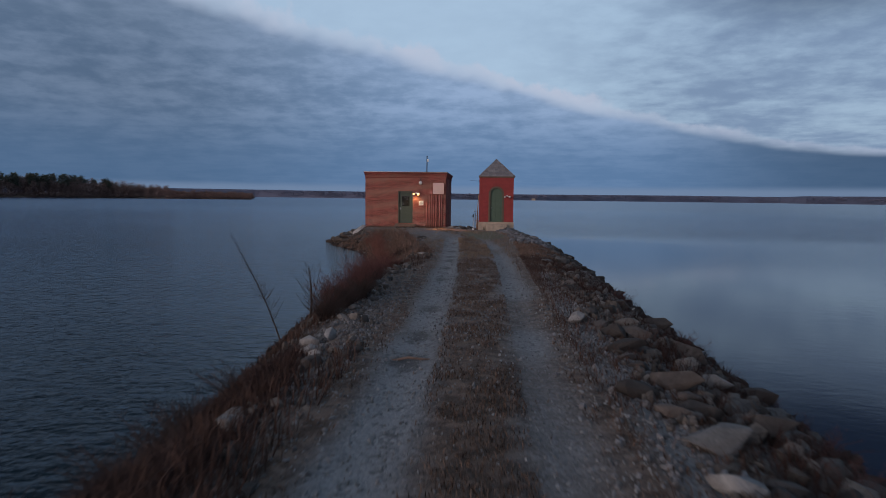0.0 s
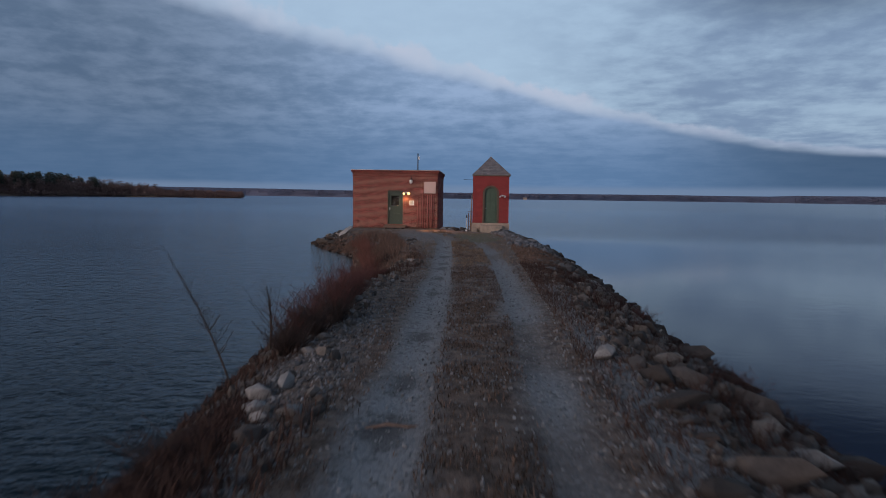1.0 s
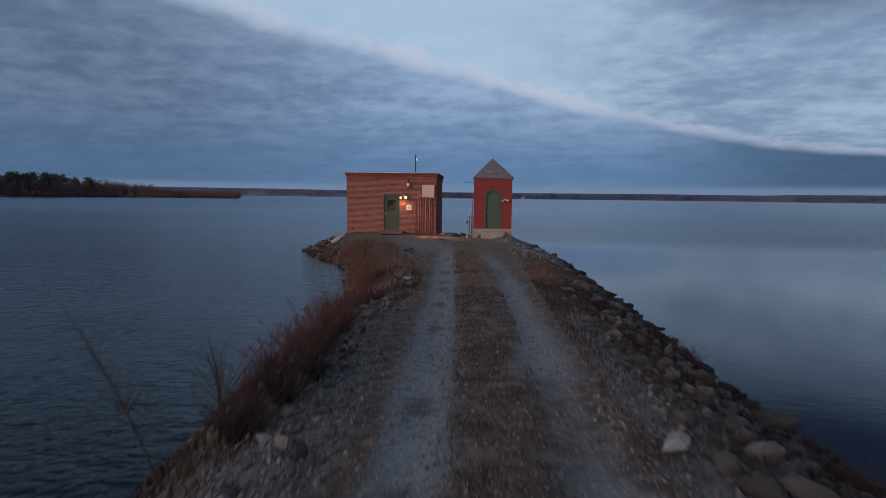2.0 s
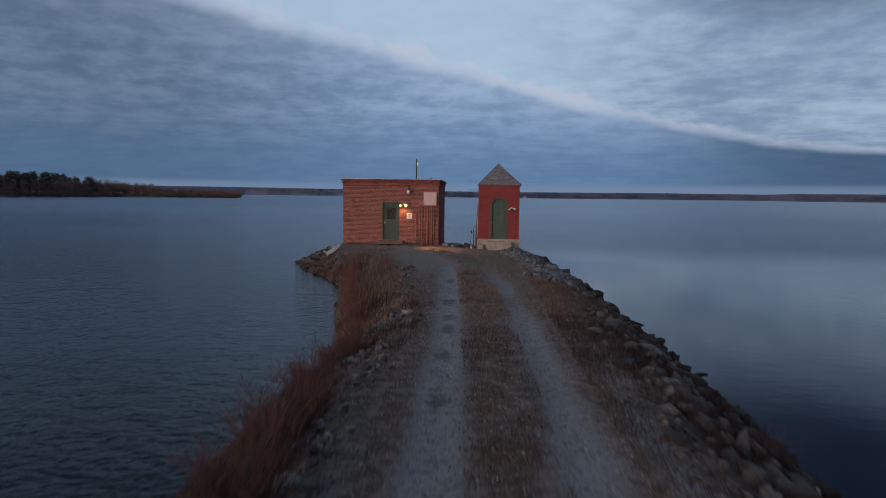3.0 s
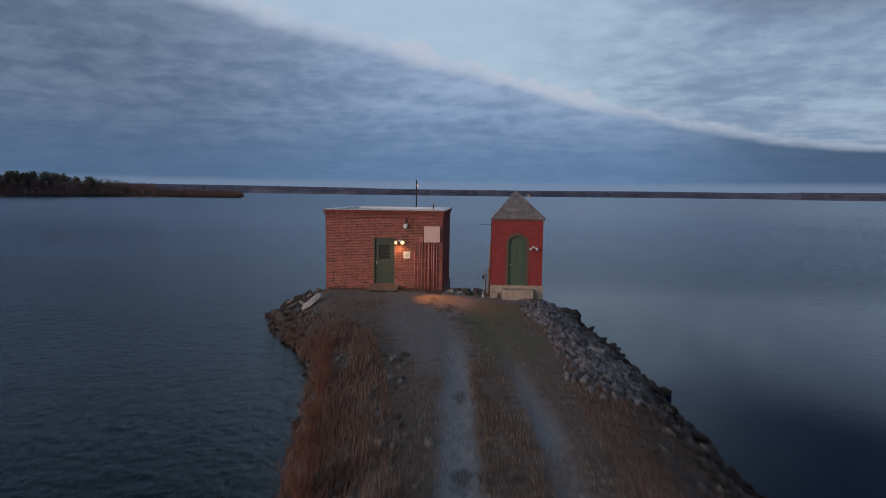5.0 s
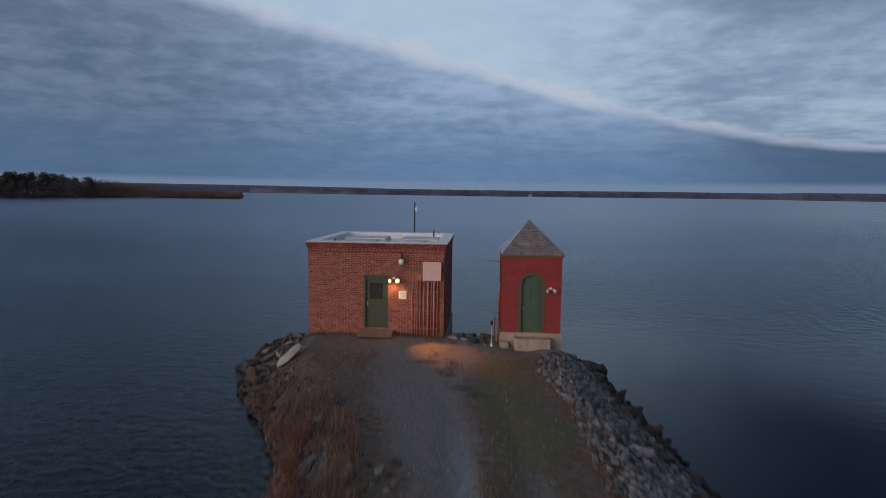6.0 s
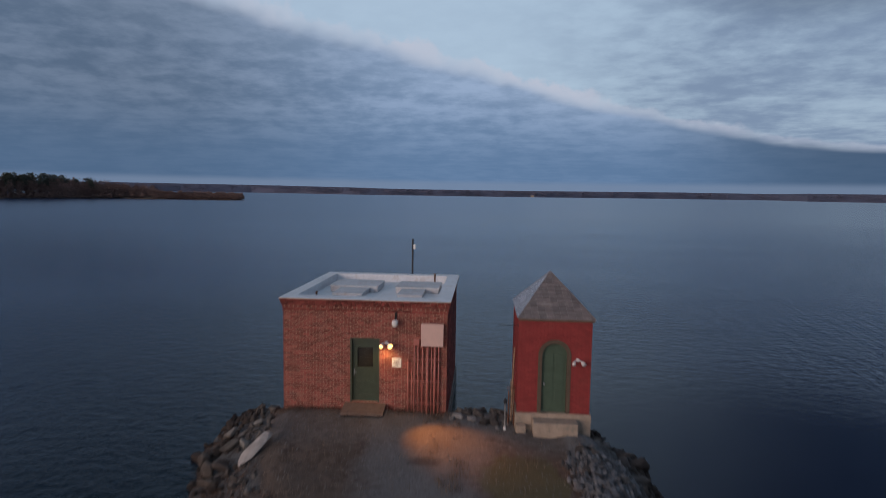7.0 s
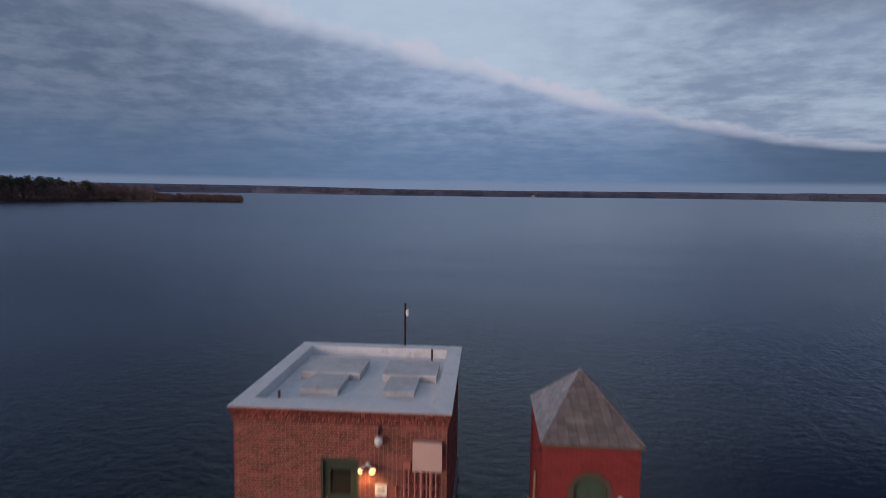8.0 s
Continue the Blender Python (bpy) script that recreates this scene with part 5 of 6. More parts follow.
e = thing("valve_post", 4.82, -0.98, -0.15, "steel valve post with a black head and a pale foot", "post")
bm = bm_new()
lathe(bm, (0, 0, 0), (0, 0, 1), [(0, 0.045), (0.11, 0.042), (0.12, 0.03)], 12)
part("foot", bm, MAT["white"], e)
bm = bm_new()
tube(bm, [(0, 0, 0.10), (0, 0, 0.85)], 0.022, 10)
part("stem", bm, MAT["steel"], e)
bm = bm_new()
lathe(bm, (0, 0, 0.80), (0, 0, 1), [(0, 0.03), (0.03, 0.055), (0.10, 0.055), (0.14, 0.025), (0.19, 0.02)], 12)
part("head", bm, MAT["black"], e)

e = thing("ladder_rail", 5.02, -0.62, -0.2, "rusty iron ladder rail beside the gatehouse", "railing")
for x in (-0.09, 0.07):
    bm = bm_new()
    tube(bm, [(x, 0, -0.3), (x, 0, 1.30 if x > 0 else 1.12)], 0.022, 8)
    part("post", bm, MAT["rust"], e)
for z in (0.35, 0.65, 0.95, 1.22):
    bm = bm_new()
    tube(bm, [(-0.09 if z < 1.1 else -0.16, 0, z), (0.07, 0, z)], 0.015, 8)
    part("rung", bm, MAT["rust"], e)

bm = bm_new()
tube(bm, [(5.02, -0.40, -0.25), (5.06, -0.1, 0.9), (5.115, 0.15, 2.05)], 0.028, 8)
bmesh.ops.translate(bm, vec=(-5.02, 0.40, 0.25), verts=bm.verts)
ob = part("leaning_pole", bm, MAT["wood"])
ob.location = (5.02, -0.40, -0.25)
tagged(ob, "pale weathered pole leaning on the gatehouse wall", "pole")
e = thing("bracket_arm", GX0, -0.55, 2.90, "thin dark iron arm sticking out below the eaves", "bracket")
bm = bm_new()
tube(bm, [(0.01, 0, 0), (-0.56, 0, 0.01)], 0.009, 8)
part("arm", bm, MAT["black"], e)
bm = bm_new()
box(bm, -0.012, 0.004, -0.05, 0.05, -0.05, 0.05)
part("wall_plate", bm, MAT["black"], e)

# ------------------------------------------------------------------ stones
rng = random.Random(21)


def rock_mesh(name, seed, mat, squash=0.65):
    """An angular quarry stone about one metre across."""
    r = random.Random(seed)
    bm = bm_new()
    for _ in range(17):
        p = Vector((r.gauss(0, 1), r.gauss(0, 1), r.gauss(0, 1))).normalized() * r.uniform(0.42, 0.54)
        bm.verts.new((p.x * 1.15, p.y * 0.85, p.z * squash))
    res = bmesh.ops.convex_hull(bm, input=bm.verts)
    bmesh.ops.delete(bm, geom=[g for g in res["geom_interior"] if isinstance(g, bmesh.types.BMVert)], context="VERTS")
    bmesh.ops.dissolve_limit(bm, angle_limit=0.18, verts=bm.verts, edges=bm.edges)
    bmesh.ops.bevel(bm, geom=list(bm.edges), offset=0.05, segments=2, affect="EDGES", profile=0.6, clamp_overlap=True)
    bmesh.ops.triangulate(bm, faces=bm.faces)
    for v in bm.verts:
        k = 0.05 * noise.noise(v.co * 3 + Vector((seed, 0, 0))) + 0.02 * noise.noise(v.co * 9 + Vector((0, seed, 0)))
        v.co += v.co.normalized() * k
    return mesh_of(name, bm, mat, flat=False)


MAT["slab"] = material("bleached_granite", (0.43, 0.38, 0.345), 0.8, 0, (0.65, 1.12), 5, 0.4, 40, None, None, 0.3, 0.01)
MAT["white_stone"] = material("whitish_stone", (0.25, 0.24, 0.235), 0.8, 0, (0.7, 1.15), 9, 0.4, 40, None, None, 0.3, 0.01)
TAN = [rock_mesh("boulder", 260 + i, MAT["boulder_tan"], 0.6 + 0.1 * (i % 2)) for i in range(4)]
GREY = [rock_mesh("boulder", 100 + i, MAT["boulder"], 0.55 + 0.05 * (i % 5)) for i in range(12)]
PALE = [rock_mesh("boulder", 200 + i, MAT["boulder_pale"], 0.5 + 0.06 * (i % 3)) for i in range(5)]
placed = []


def boulder(x, y, size, pale=False, rz=None, stretch=(1, 1, 1), sink=0.25, label="", z=None, group="riprap boulders", shape=None, name="boulder"):
    ob = new(name, shape or (PALE if pale else GREY)[rng.randrange(5 if pale else 12)])
    zz = ground_height(x, y, False) if z is None else z
    zz = max(zz, WATER - 0.2)
    m = pose(x, y, zz + size * (0.32 - sink) * stretch[2], rng.uniform(-18, 18), rng.uniform(-18, 18), rng.uniform(0, 360) if rz is None else rz)
    ob.matrix_world = m @ Matrix.Diagonal((size * stretch[0], size * stretch[1], size * stretch[2], 1))
    placed.append((x, y, size * 0.5 * max(stretch[:2])))
    tagged(ob, label or ("pale angular granite boulder on the bank" if pale else "grey-brown angular riprap boulder on the bank"), "boulder", group)


# particular stones
ob = new("boulder", rock_mesh("boulder", 271, MAT["slab"], 0.5))
ob.matrix_world = pose(-1.92, -2.95, ground_height(-1.92, -2.95, False) + 0.16, 0, -22, 68) @ Matrix.Diagonal((1.25, 0.62, 0.42, 1))
tagged(ob, "long pale granite slab lying on the bank", "boulder", "riprap boulders")
placed.append((-1.98, -2.9, 0.35))
for x, y, s in ((-2.95, -2.1, 0.52), (-3.3, -1.2, 0.62), (-2.75, -3.9, 0.46), (-3.45, -2.6, 0.55), (-2.6, -0.9, 0.4), (-2.2, -4.9, 0.42), (-3.1, -3.2, 0.5), (-2.5, -2.2, 0.36)):
    boulder(x, y, s * 1.05, True, None, (1.25, 0.9, 0.9), 0.12, "tan granite block on the point of the causeway", shape=TAN[int(s * 100) % 4])
boulder(2.0, -19.2, 0.34, False, z=WATER - 0.02, label="dark wet stone standing in the shallows")
WHITE = [rock_mesh("boulder", 230 + i, MAT["white_stone"], 0.8) for i in range(3)]
for i, (x, y, size) in enumerate(((3.36, -30.05, 0.24), (3.52, -30.55, 0.20), (3.60, -29.95, 0.22), (3.38, -30.40, 0.17), (3.66, -30.85, 0.15))):
    boulder(x, y, size, True, 40 * i, (1.1, 0.9, 1.0), 0.05, "whitish broken stone among the dry weeds", shape=WHITE[i % 3])
DARK_STONE, PALE_STONE = "", "pale weathered granite block on the bank"
for x, y, size, pale, rz, stretch, label in (
        (7.32, -33.05, 0.62, True, 12, (1.2, 0.8, 0.87), PALE_STONE), (7.18, -33.75, 0.46, True, 5, (1.2, 0.8, 0.87), PALE_STONE),
        (8.06, -30.9, 0.52, True, -35, (1.3, 0.6, 1.01), "whitish wedge-shaped granite slab on the bank"), (7.02, -31.95, 0.46, False, 5, (1.25, 0.7, 0.87), "long grey granite slab on the bank"),
        (7.30, -30.25, 0.56, False, 8, (1.35, 0.7, 0.87), "long grey granite slab on the bank"), (6.95, -28.7, 0.36, True, 40, (1.1, 0.9, 1.30), PALE_STONE), (7.27, -28.05, 0.36, False, 20, (1, 0.9, 1.0), DARK_STONE),
        (7.45, -31.55, 0.60, False, -40, (1.4, 0.7, 0.87), DARK_STONE), (7.2, -32.45, 0.44, False, -15, (1.3, 0.8, 0.72), DARK_STONE), (8.55, -26.95, 0.70, False, -30, (1.25, 0.8, 1.0), DARK_STONE),
        (8.65, -28.1, 0.72, False, -40, (1.35, 0.75, 1.01), DARK_STONE), (7.75, -29.3, 0.6, False, 0, (1.3, 0.75, 0.87), DARK_STONE), (7.9, -32.3, 0.66, False, -20, (1.3, 0.7, 0.87), DARK_STONE),
        (9.35, -17.4, 0.76, False, 15, (1.3, 0.7, 0.87), DARK_STONE), (9.2, -15.8, 0.7, False, -20, (1.3, 0.75, 1.01), DARK_STONE), (9.3, -10.4, 0.8, False, 10, (1.4, 0.7, 0.72), DARK_STONE),
        (9.0, -21.4, 0.6, False, -15, (1.3, 0.7, 0.70), DARK_STONE), (7.42, -20.1, 0.42, True, 30, (1.3, 0.8, 0.72), PALE_STONE), (8.0, -22.6, 0.34, True, -40, (1.5, 0.7, 0.87), PALE_STONE),
        (8.45, -1.9, 0.85, False, 25, (1.1, 0.85, 1.30), "large dark brown boulder below the gatehouse"), (8.15, -3.1, 0.7, True, 0, (1.25, 0.8, 1.01), PALE_STONE), (8.75, -3.9, 0.8, False, 60, (1.3, 0.7, 0.87), DARK_STONE),
        (8.95, -5.0, 0.8, True, 50, (1.3, 0.6, 0.80), "tan granite slab lying by the water"), (9.1, -6.3, 0.8, True, 45, (1.3, 0.6, 0.72), "tan granite slab lying by the water"), (8.6, -7.4, 0.75, False, 10, (1.2, 0.8, 0.87), DARK_STONE),
        (8.3, -5.2, 0.7, False, 70, (1.2, 0.8, 0.87), DARK_STONE)):
    boulder(x, y, size * 0.74, pale, rz, stretch, 0.16, label)
boulder(3.58, -18.8, 0.28, True)
boulder(9.63, -19.6, 0.26, False, 10, (1.2, 0.8, 0.6), z=WATER - 0.02, label="dark wet stone standing in the shallows")
for x, y, s, p in ((3.42, -0.30, 0.42, True), (3.82, -0.42, 0.34, True), (4.25, -0.55, 0.44, False), (4.55, -0.62, 0.34, False), (4.88, -0.55, 0.36, True), (3.62, -0.02, 0.36, False), (4.05, -0.1, 0.40, False),
                   (4.5, -0.25, 0.4, False), (3.25, -0.45, 0.22, True), (7.45, -1.15, 0.32, True), (7.7, -1.35, 0.36, True), (4.62, -0.95, 0.2, True)):
    boulder(x, y, s, p, group="stones between the buildings")


def crowd(x, y, s, pack):
    return any((x - a) ** 2 + (y - b) ** 2 < (pack * (s * 0.5 + r)) ** 2 for a, b, r in placed)


def scatter_boulders():
    count = 0
    for size0, size1, tries, limit in ((0.46, 0.66, 2000, 75), (0.30, 0.46, 3200, 130)):
        made = 0
        for _ in range(tries):
            if made >= limit:
                break
            y = rng.uniform(-35.5, 0.9)
            s = rng.uniform(size0, size1)
            head = y > -8.5
            if rng.random() < (0.35 if head else 0.03):
                # the blunt head of the causeway and its west corner
                d = rng.uniform(-0.05, 0.85 if head else 0.4)
                x = table(LEFT_SHORE, y) + d * 1.7
                s *= 0.85 if head else 0.6
            else:
                d = rng.uniform(0.02 if s < 0.46 else 0.10, 0.95)
                x = table(RIGHT_SHORE, y) - d * 2.2
                if y > -10:
                    s *= 0.92
                elif y > -22 and d > 0.45 and rng.random() < 0.8:
                    continue
                elif d > 0.6:
                    s *= 0.72
                elif d < 0.35:
                    s *= 1.15
            if PX0 - 0.2 < x < PX1 + 0.2 and y > -0.8 or GX0 - 0.2 < x < GX1 + 0.2 and y > -1.6:
                continue
            if crowd(x, y, s, 0.66):
                continue
            boulder(x, y, s, rng.random() < (0.30 if y > -10 else 0.07), rng.uniform(-90, 90), (rng.uniform(0.95, 1.35), rng.uniform(0.7, 1.0), rng.uniform(0.75, 1.15)), rng.uniform(0.16, 0.34) + 0.26 * smooth(-29, -27, y) * smooth(-20.5, -22.5, y))
            made += 1


scatter_boulders()
for i in range(62):
    yy = -33 + 25.5 * rng.random()
    xx = table(LEFT_SHORE, yy) + rng.uniform(1.0, 2.0) + 0.8 * smooth(-16, -9, yy)
    if not crowd(xx, yy, 0.25, 0.8):
        boulder(xx, yy, rng.uniform(0.12, 0.30), rng.random() < 0.35, group="loose stones on the west bank", label="small grey stone lying in the dry grass", name="loose_stone")

for i in range(60):
    yy = rng.uniform(-24.5, -10.5)
    xx = 3.25 + 0.38 * rng.gauss(0, 1) - 0.7 * smooth(-17, -11, yy)
    if not crowd(xx, yy, 0.2, 0.8):
        white = rng.random() < 0.12
        boulder(xx, yy, rng.uniform(0.07, 0.24), rng.random() < 0.6, group="loose stones on the west bank", label="pale loose stone beside the wheel track" if white else "grey loose stone beside the wheel track",
                shape=WHITE[i % 3] if white else None, name="loose_stone")


def stone_stuff():
    """Smaller rubble filling the banks, and loose gravel on the crown; too many to pick apart."""
    r = random.Random(31)
    ball = bm_new()
    bmesh.ops.create_icosphere(ball, subdivisions=1, radius=1.0)
    ball.verts.index_update()
    cube = [tuple(v.co) for v in ball.verts]
    quads = [tuple(v.index for v in f.verts) for f in ball.faces]
    ball.free()

    def lump(verts, faces, x, y, z, s):
        i = len(verts)
        rot = Euler((r.uniform(0, 6), r.uniform(0, 6), r.uniform(0, 6))).to_matrix()
        sc = Vector((r.uniform(0.7, 1.3), r.uniform(0.6, 1.0), r.uniform(0.45, 0.8)))
        for c in cube:
            k = r.uniform(0.72, 1.25)
            p = rot @ Vector((c[0] * sc.x * k, c[1] * sc.y * k, c[2] * sc.z * k))
            verts.append((x + p.x * s, y + p.y * s, z + p.z * s))
        faces.extend(tuple(i + k for k in q) for q in quads)

    verts, faces, grey_v, grey_f = [], [], [], []
    for _ in range(5200):
        y = r.uniform(-38, 1.0)
        side = r.random()
        head = y > -12.5 + r.uniform(-1.5, 1.0)
        if side < 0.55:
            d = r.uniform(-0.02, 1.02) + (0.12 * r.random() if head else 0.0)
            x = table(RIGHT_SHORE, y) - d * 2.2
            s = r.uniform(0.04, 0.17) if d < 0.75 else r.uniform(0.03, 0.08)
            if head and d > 0.35:
                # crushed stone tipped over the bank by the gatehouse
                for _ in range(4):
                    xx, yy, s = x + r.uniform(-0.3, 0.3), y + r.uniform(-0.3, 0.3), r.uniform(0.05, 0.14)
                    if yy > -2.6 and xx < 7.9:
                        continue
                    lump(grey_v, grey_f, xx, yy, ground_height(xx, yy) + s * 0.3, s)
                continue
            if y > -22 and d > 0.4 and r.random() < 0.88:
                continue
        else:
            d = r.uniform(-0.02, 1.15)
            x = table(LEFT_SHORE, y) + d * 1.7
            s = r.uniform(0.03, 0.10) * (1.3 if y > -8 else 1.0)
            if r.random() < (0.62 if y < -8 else 0.55):
                continue
        lump(verts, faces, x, y, ground_height(x, y) + s * 0.25, s)
    for _ in range(2600):
        y = r.uniform(-37.5, -24)
        if r.random() < 0.6:
            x = r.gauss(3.45 + 0.25 * smooth(-33, -37, y), 0.33)
            if r.random() < 0.8 * smooth(-30, -25, y):
                continue
        else:
            x = r.gauss(6.98, 0.24)
            if y > -27:
                continue
        s = r.uniform(0.010, 0.036) * (1.6 if r.random() < 0.12 else 1)
        if bank_depth(x, y) > 0.45:
            lump(grey_v, grey_f, x, y, ground_height(x, y) + s * 0.25, s)
    for _ in range(1100):
        x, y = r.uniform(3.15, 4.15), r.uniform(-32.5, -25.5)
        s = r.uniform(0.008, 0.030)
        lump(grey_v, grey_f, x, y, ground_height(x, y) + s * 0.25, s)
    for _ in range(900):
        x, y = r.gauss(5.35, 0.38), -30 + 12 * r.random() ** 1.4
        s = r.uniform(0.008, 0.026)
        lump(grey_v, grey_f, x, y, ground_height(x, y) + s * 0.25, s)
    tagged(from_lists("crushed_stone", grey_v, grey_f, MAT["crushed"]), "blue-grey crushed stone on the verges and banks", "rubble", kind="stuff")
    for _ in range(500):
        x = r.uniform(-4.2, 8.2)
        y = r.uniform(-0.1, 1.3)
        if PX0 - 0.3 < x < PX1 + 0.2 or GX0 - 0.2 < x < GX1 + 0.2:
            continue
        lump(verts, faces, x, y, ground_height(x, y) + 0.03, r.uniform(0.06, 0.2))
    tagged(from_lists("rubble", verts, faces, MAT["rubble"]), "grey broken rubble filling the banks", "rubble", kind="stuff")
    verts, faces = [], []
    for _ in range(19000):
        y = -37 + 37 * r.random() ** 1.5
        k = r.random()
        if k < 0.24:
            x = r.gauss(3.75, 0.45)
        elif k < 0.46:
            x = r.gauss(7.0, 0.32)
        elif k < 0.58:
            x = table(TRACK_L, y) + r.gauss(0, 0.35)
        elif k < 0.68:
            x = table(TRACK_R, y) + r.gauss(0, 0.35)
        else:
            x = r.uniform(3.2, 7.4)
        if y > -9:
            x = r.uniform(-2.5, 8.2)
        s = r.uniform(0.006, 0.018) * (1.7 if r.random() < 0.10 else 1)
        if bank_depth(x, y) < 0.5:
            continue
        lump(verts, faces, x, y, ground_height(x, y) + s * 0.2, s)
    tagged(from_lists("gravel", verts, faces, MAT["gravel"]), "loose grey gravel on the tracks and verges", "gravel", kind="stuff")


MAT["rubble"] = stone_material("broken_rubble", (0.095, 0.084, 0.076), 0.5, "island")
MAT["crushed"] = stone_material("crushed_blue_stone", (0.132, 0.130, 0.136), 0.5, "island")
stone_stuff()

# ------------------------------------------------------------------ plants


def blades(name, mat, spots, label, seed, category):
    """Grass as single bent blades. spots yields x, y, height, lean and width."""
    r = random.Random(seed)
    verts, faces = [], []
    for x, y, h, lean, w in spots(r):
        z = ground_height(x, y) - 0.02
        a = r.uniform(0, math.tau)
        wx, wy = math.cos(a) * w, math.sin(a) * w
        b = r.uniform(0, math.tau)
        lx, ly = math.cos(b) * lean * h, math.sin(b) * lean * h
        i = len(verts)
        verts.extend([(x - wx, y - wy, z), (x + wx, y + wy, z), (x + wx * 0.7 + lx * 0.35, y + wy * 0.7 + ly * 0.35, z + h * 0.6), (x - wx * 0.7 + lx * 0.35, y - wy * 0.7 + ly * 0.35, z + h * 0.6),
                      (x + lx, y + ly, z + h * (1 - 0.3 * lean))])
        faces.append((i, i + 1, i + 2, i + 3))
        faces.append((i + 3, i + 2, i + 4))
    return tagged(from_lists(name, verts, faces, mat), label, category, kind="stuff")


def clump_density(x, y, s=0.8, o=0.0):
    return 0.5 + 0.9 * noise.noise(Vector((x * s + o, y * s, 5.5)))


def turf_spots(r):
    for _ in range(120000):
        y = -37.5 + 37.4 * r.random() ** 1.3
        k = r.random()
        if k < 0.5:
            x = r.uniform(table(TRACK_L, y) + 0.28, table(TRACK_R, y) - 0.22)
        elif k < 0.72:
            x = r.uniform(table(TRACK_R, y) + 0.25, 7.6)
        elif k < 0.94:
            x = r.uniform(table(LEFT_SHORE, y) + 1.1, table(TRACK_L, y) - 0.3)
        else:
            x = r.uniform(-1.5, 7.2)
        if y > -0.15 or bank_depth(x, y) < 0.55 or (-0.3 < x < 1.3 and y > -0.9):
            continue
        dens = 1.6 * clump_density(x, y, 3.2) - 0.25
        if k >= 0.5:
            dens -= 0.22 if y < -19 else -0.1
        if 4.2 < x < 6.6 and y > -11:
            dens -= 0.65
        if 1.2 < x < 4.4 and -11 < y < -1.2:
            dens -= 0.6
        if r.random() > dens:
            continue
        tall = smooth(-24, -14, y)
        yield x, y, r.uniform(0.025, 0.09 + 0.05 * tall), r.uniform(0.3 - 0.2 * tall, 1.0 - 0.4 * tall), r.uniform(0.003, 0.007)


def tuft_spots(r):
    """Dead grass along the foot of the pump house wall."""
    for _ in range(3200):
        x = r.uniform(PX0 - 0.4, PX1 + 0.1)
        y = -0.03 - 0.45 * r.random() ** 1.7
        if -0.2 < x < 1.2 or r.random() > 0.25 + clump_density(x, y, 2.5, 4.0):
            continue
        yield x, y, r.uniform(0.05, 0.20), r.uniform(0.2, 0.8), r.uniform(0.003, 0.006)


def straw_spots(r):
    for _ in range(95000):
        y = -38 + 37.0 * r.random() ** 1.1
        d = r.uniform(-0.02, 1.15)
        x = table(LEFT_SHORE, y) + d * 1.7
        tall = (0.24 + 0.20 * smooth(-20, -16, y) * smooth(-3, -7, y) + 0.12 * smooth(-29, -33, y)) * (1 - 0.5 * smooth(-8, -5, y))
        if y > -3.5 and d > 0.3:
            continue
        dens = clump_density(x, y, 1.1, 3.0) * (1.0 if d < 0.85 else 0.4)
        dens -= 0.28 * smooth(-22, -25, y) * smooth(-31.2, -29.8, y) * smooth(0.2, 0.6, d)
        if r.random() > dens:
            continue
        yield x, y, r.uniform(0.35, 1.0) * tall, r.uniform(0.1, 0.9), r.uniform(0.003, 0.007)
    for _ in range(60000):
        y = r.uniform(-38, -3)
        d = r.uniform(0.12 if y < -24 else 0.35, 1.2)
        x = table(RIGHT_SHORE, y) - d * 2.2
        if r.random() > clump_density(x, y, 1.0, 8.0) - 0.05 + (0.45 if -23 < y < -9 else 0.18):
            continue
        yield x, y, r.uniform(0.03, 0.17), r.uniform(0.3, 1.0), r.uniform(0.003, 0.006)


def tangle_spots(r):
    """Dead weeds on the west bank at the near end, and on the low edge of the east bank."""
    for _ in range(46000):
        y = r.uniform(-42.5, -29.2)
        if r.random() > smooth(-42.5, -37.5, y) * smooth(-29.2, -30.4, y):
            continue
        d = r.uniform(-0.05, 0.95 - 0.25 * smooth(-33, -30, y))
        x = table(LEFT_SHORE, y) + d * 1.7
        if r.random() < 0.35 + clump_density(x, y, 1.4, 6.0):
            yield x, y, r.uniform(0.05, 0.14 + 0.18 * clump_density(x, y, 0.9, 1.0)), r.uniform(0.3, 1.0), r.uniform(0.003, 0.006)
    for _ in range(26000):
        y = r.uniform(-38, -21)
        d = r.uniform(0.0, 0.75)
        x = table(RIGHT_SHORE, y) - d * 2.2
        if r.random() < clump_density(x, y, 1.2, 2.0) - 0.1 * smooth(-30, -26, y):
            yield x, y, r.uniform(0.06, 0.34), r.uniform(0.2, 1.0), r.uniform(0.003, 0.006)


def stretch_of(spots, near):
    """The spots before or beyond the place where the blades take the colour with painted light."""
    def pick(r):
        for s in spots(r):
            if (s[1] < -19 + 5 * noise.noise(Vector((s[0] * 0.8, s[1] * 0.8, 3.3)))) == near:
                yield s
    return pick


blades("turf", MAT["turf"], stretch_of(turf_spots, True), "short brown winter turf between the wheel tracks", 41, "grass")
blades("turf", MAT["turf_bright"], stretch_of(turf_spots, False), "short turf before the buildings, light painted into its colour", 43, "grass")
blades("dry_grass", MAT["straw"], stretch_of(straw_spots, True), "dry reddish-brown grass on the stony banks", 42, "grass")
blades("dry_grass", MAT["straw_bright"], stretch_of(straw_spots, False), "dry grass on the banks before the buildings, light painted into its colour", 44, "grass")


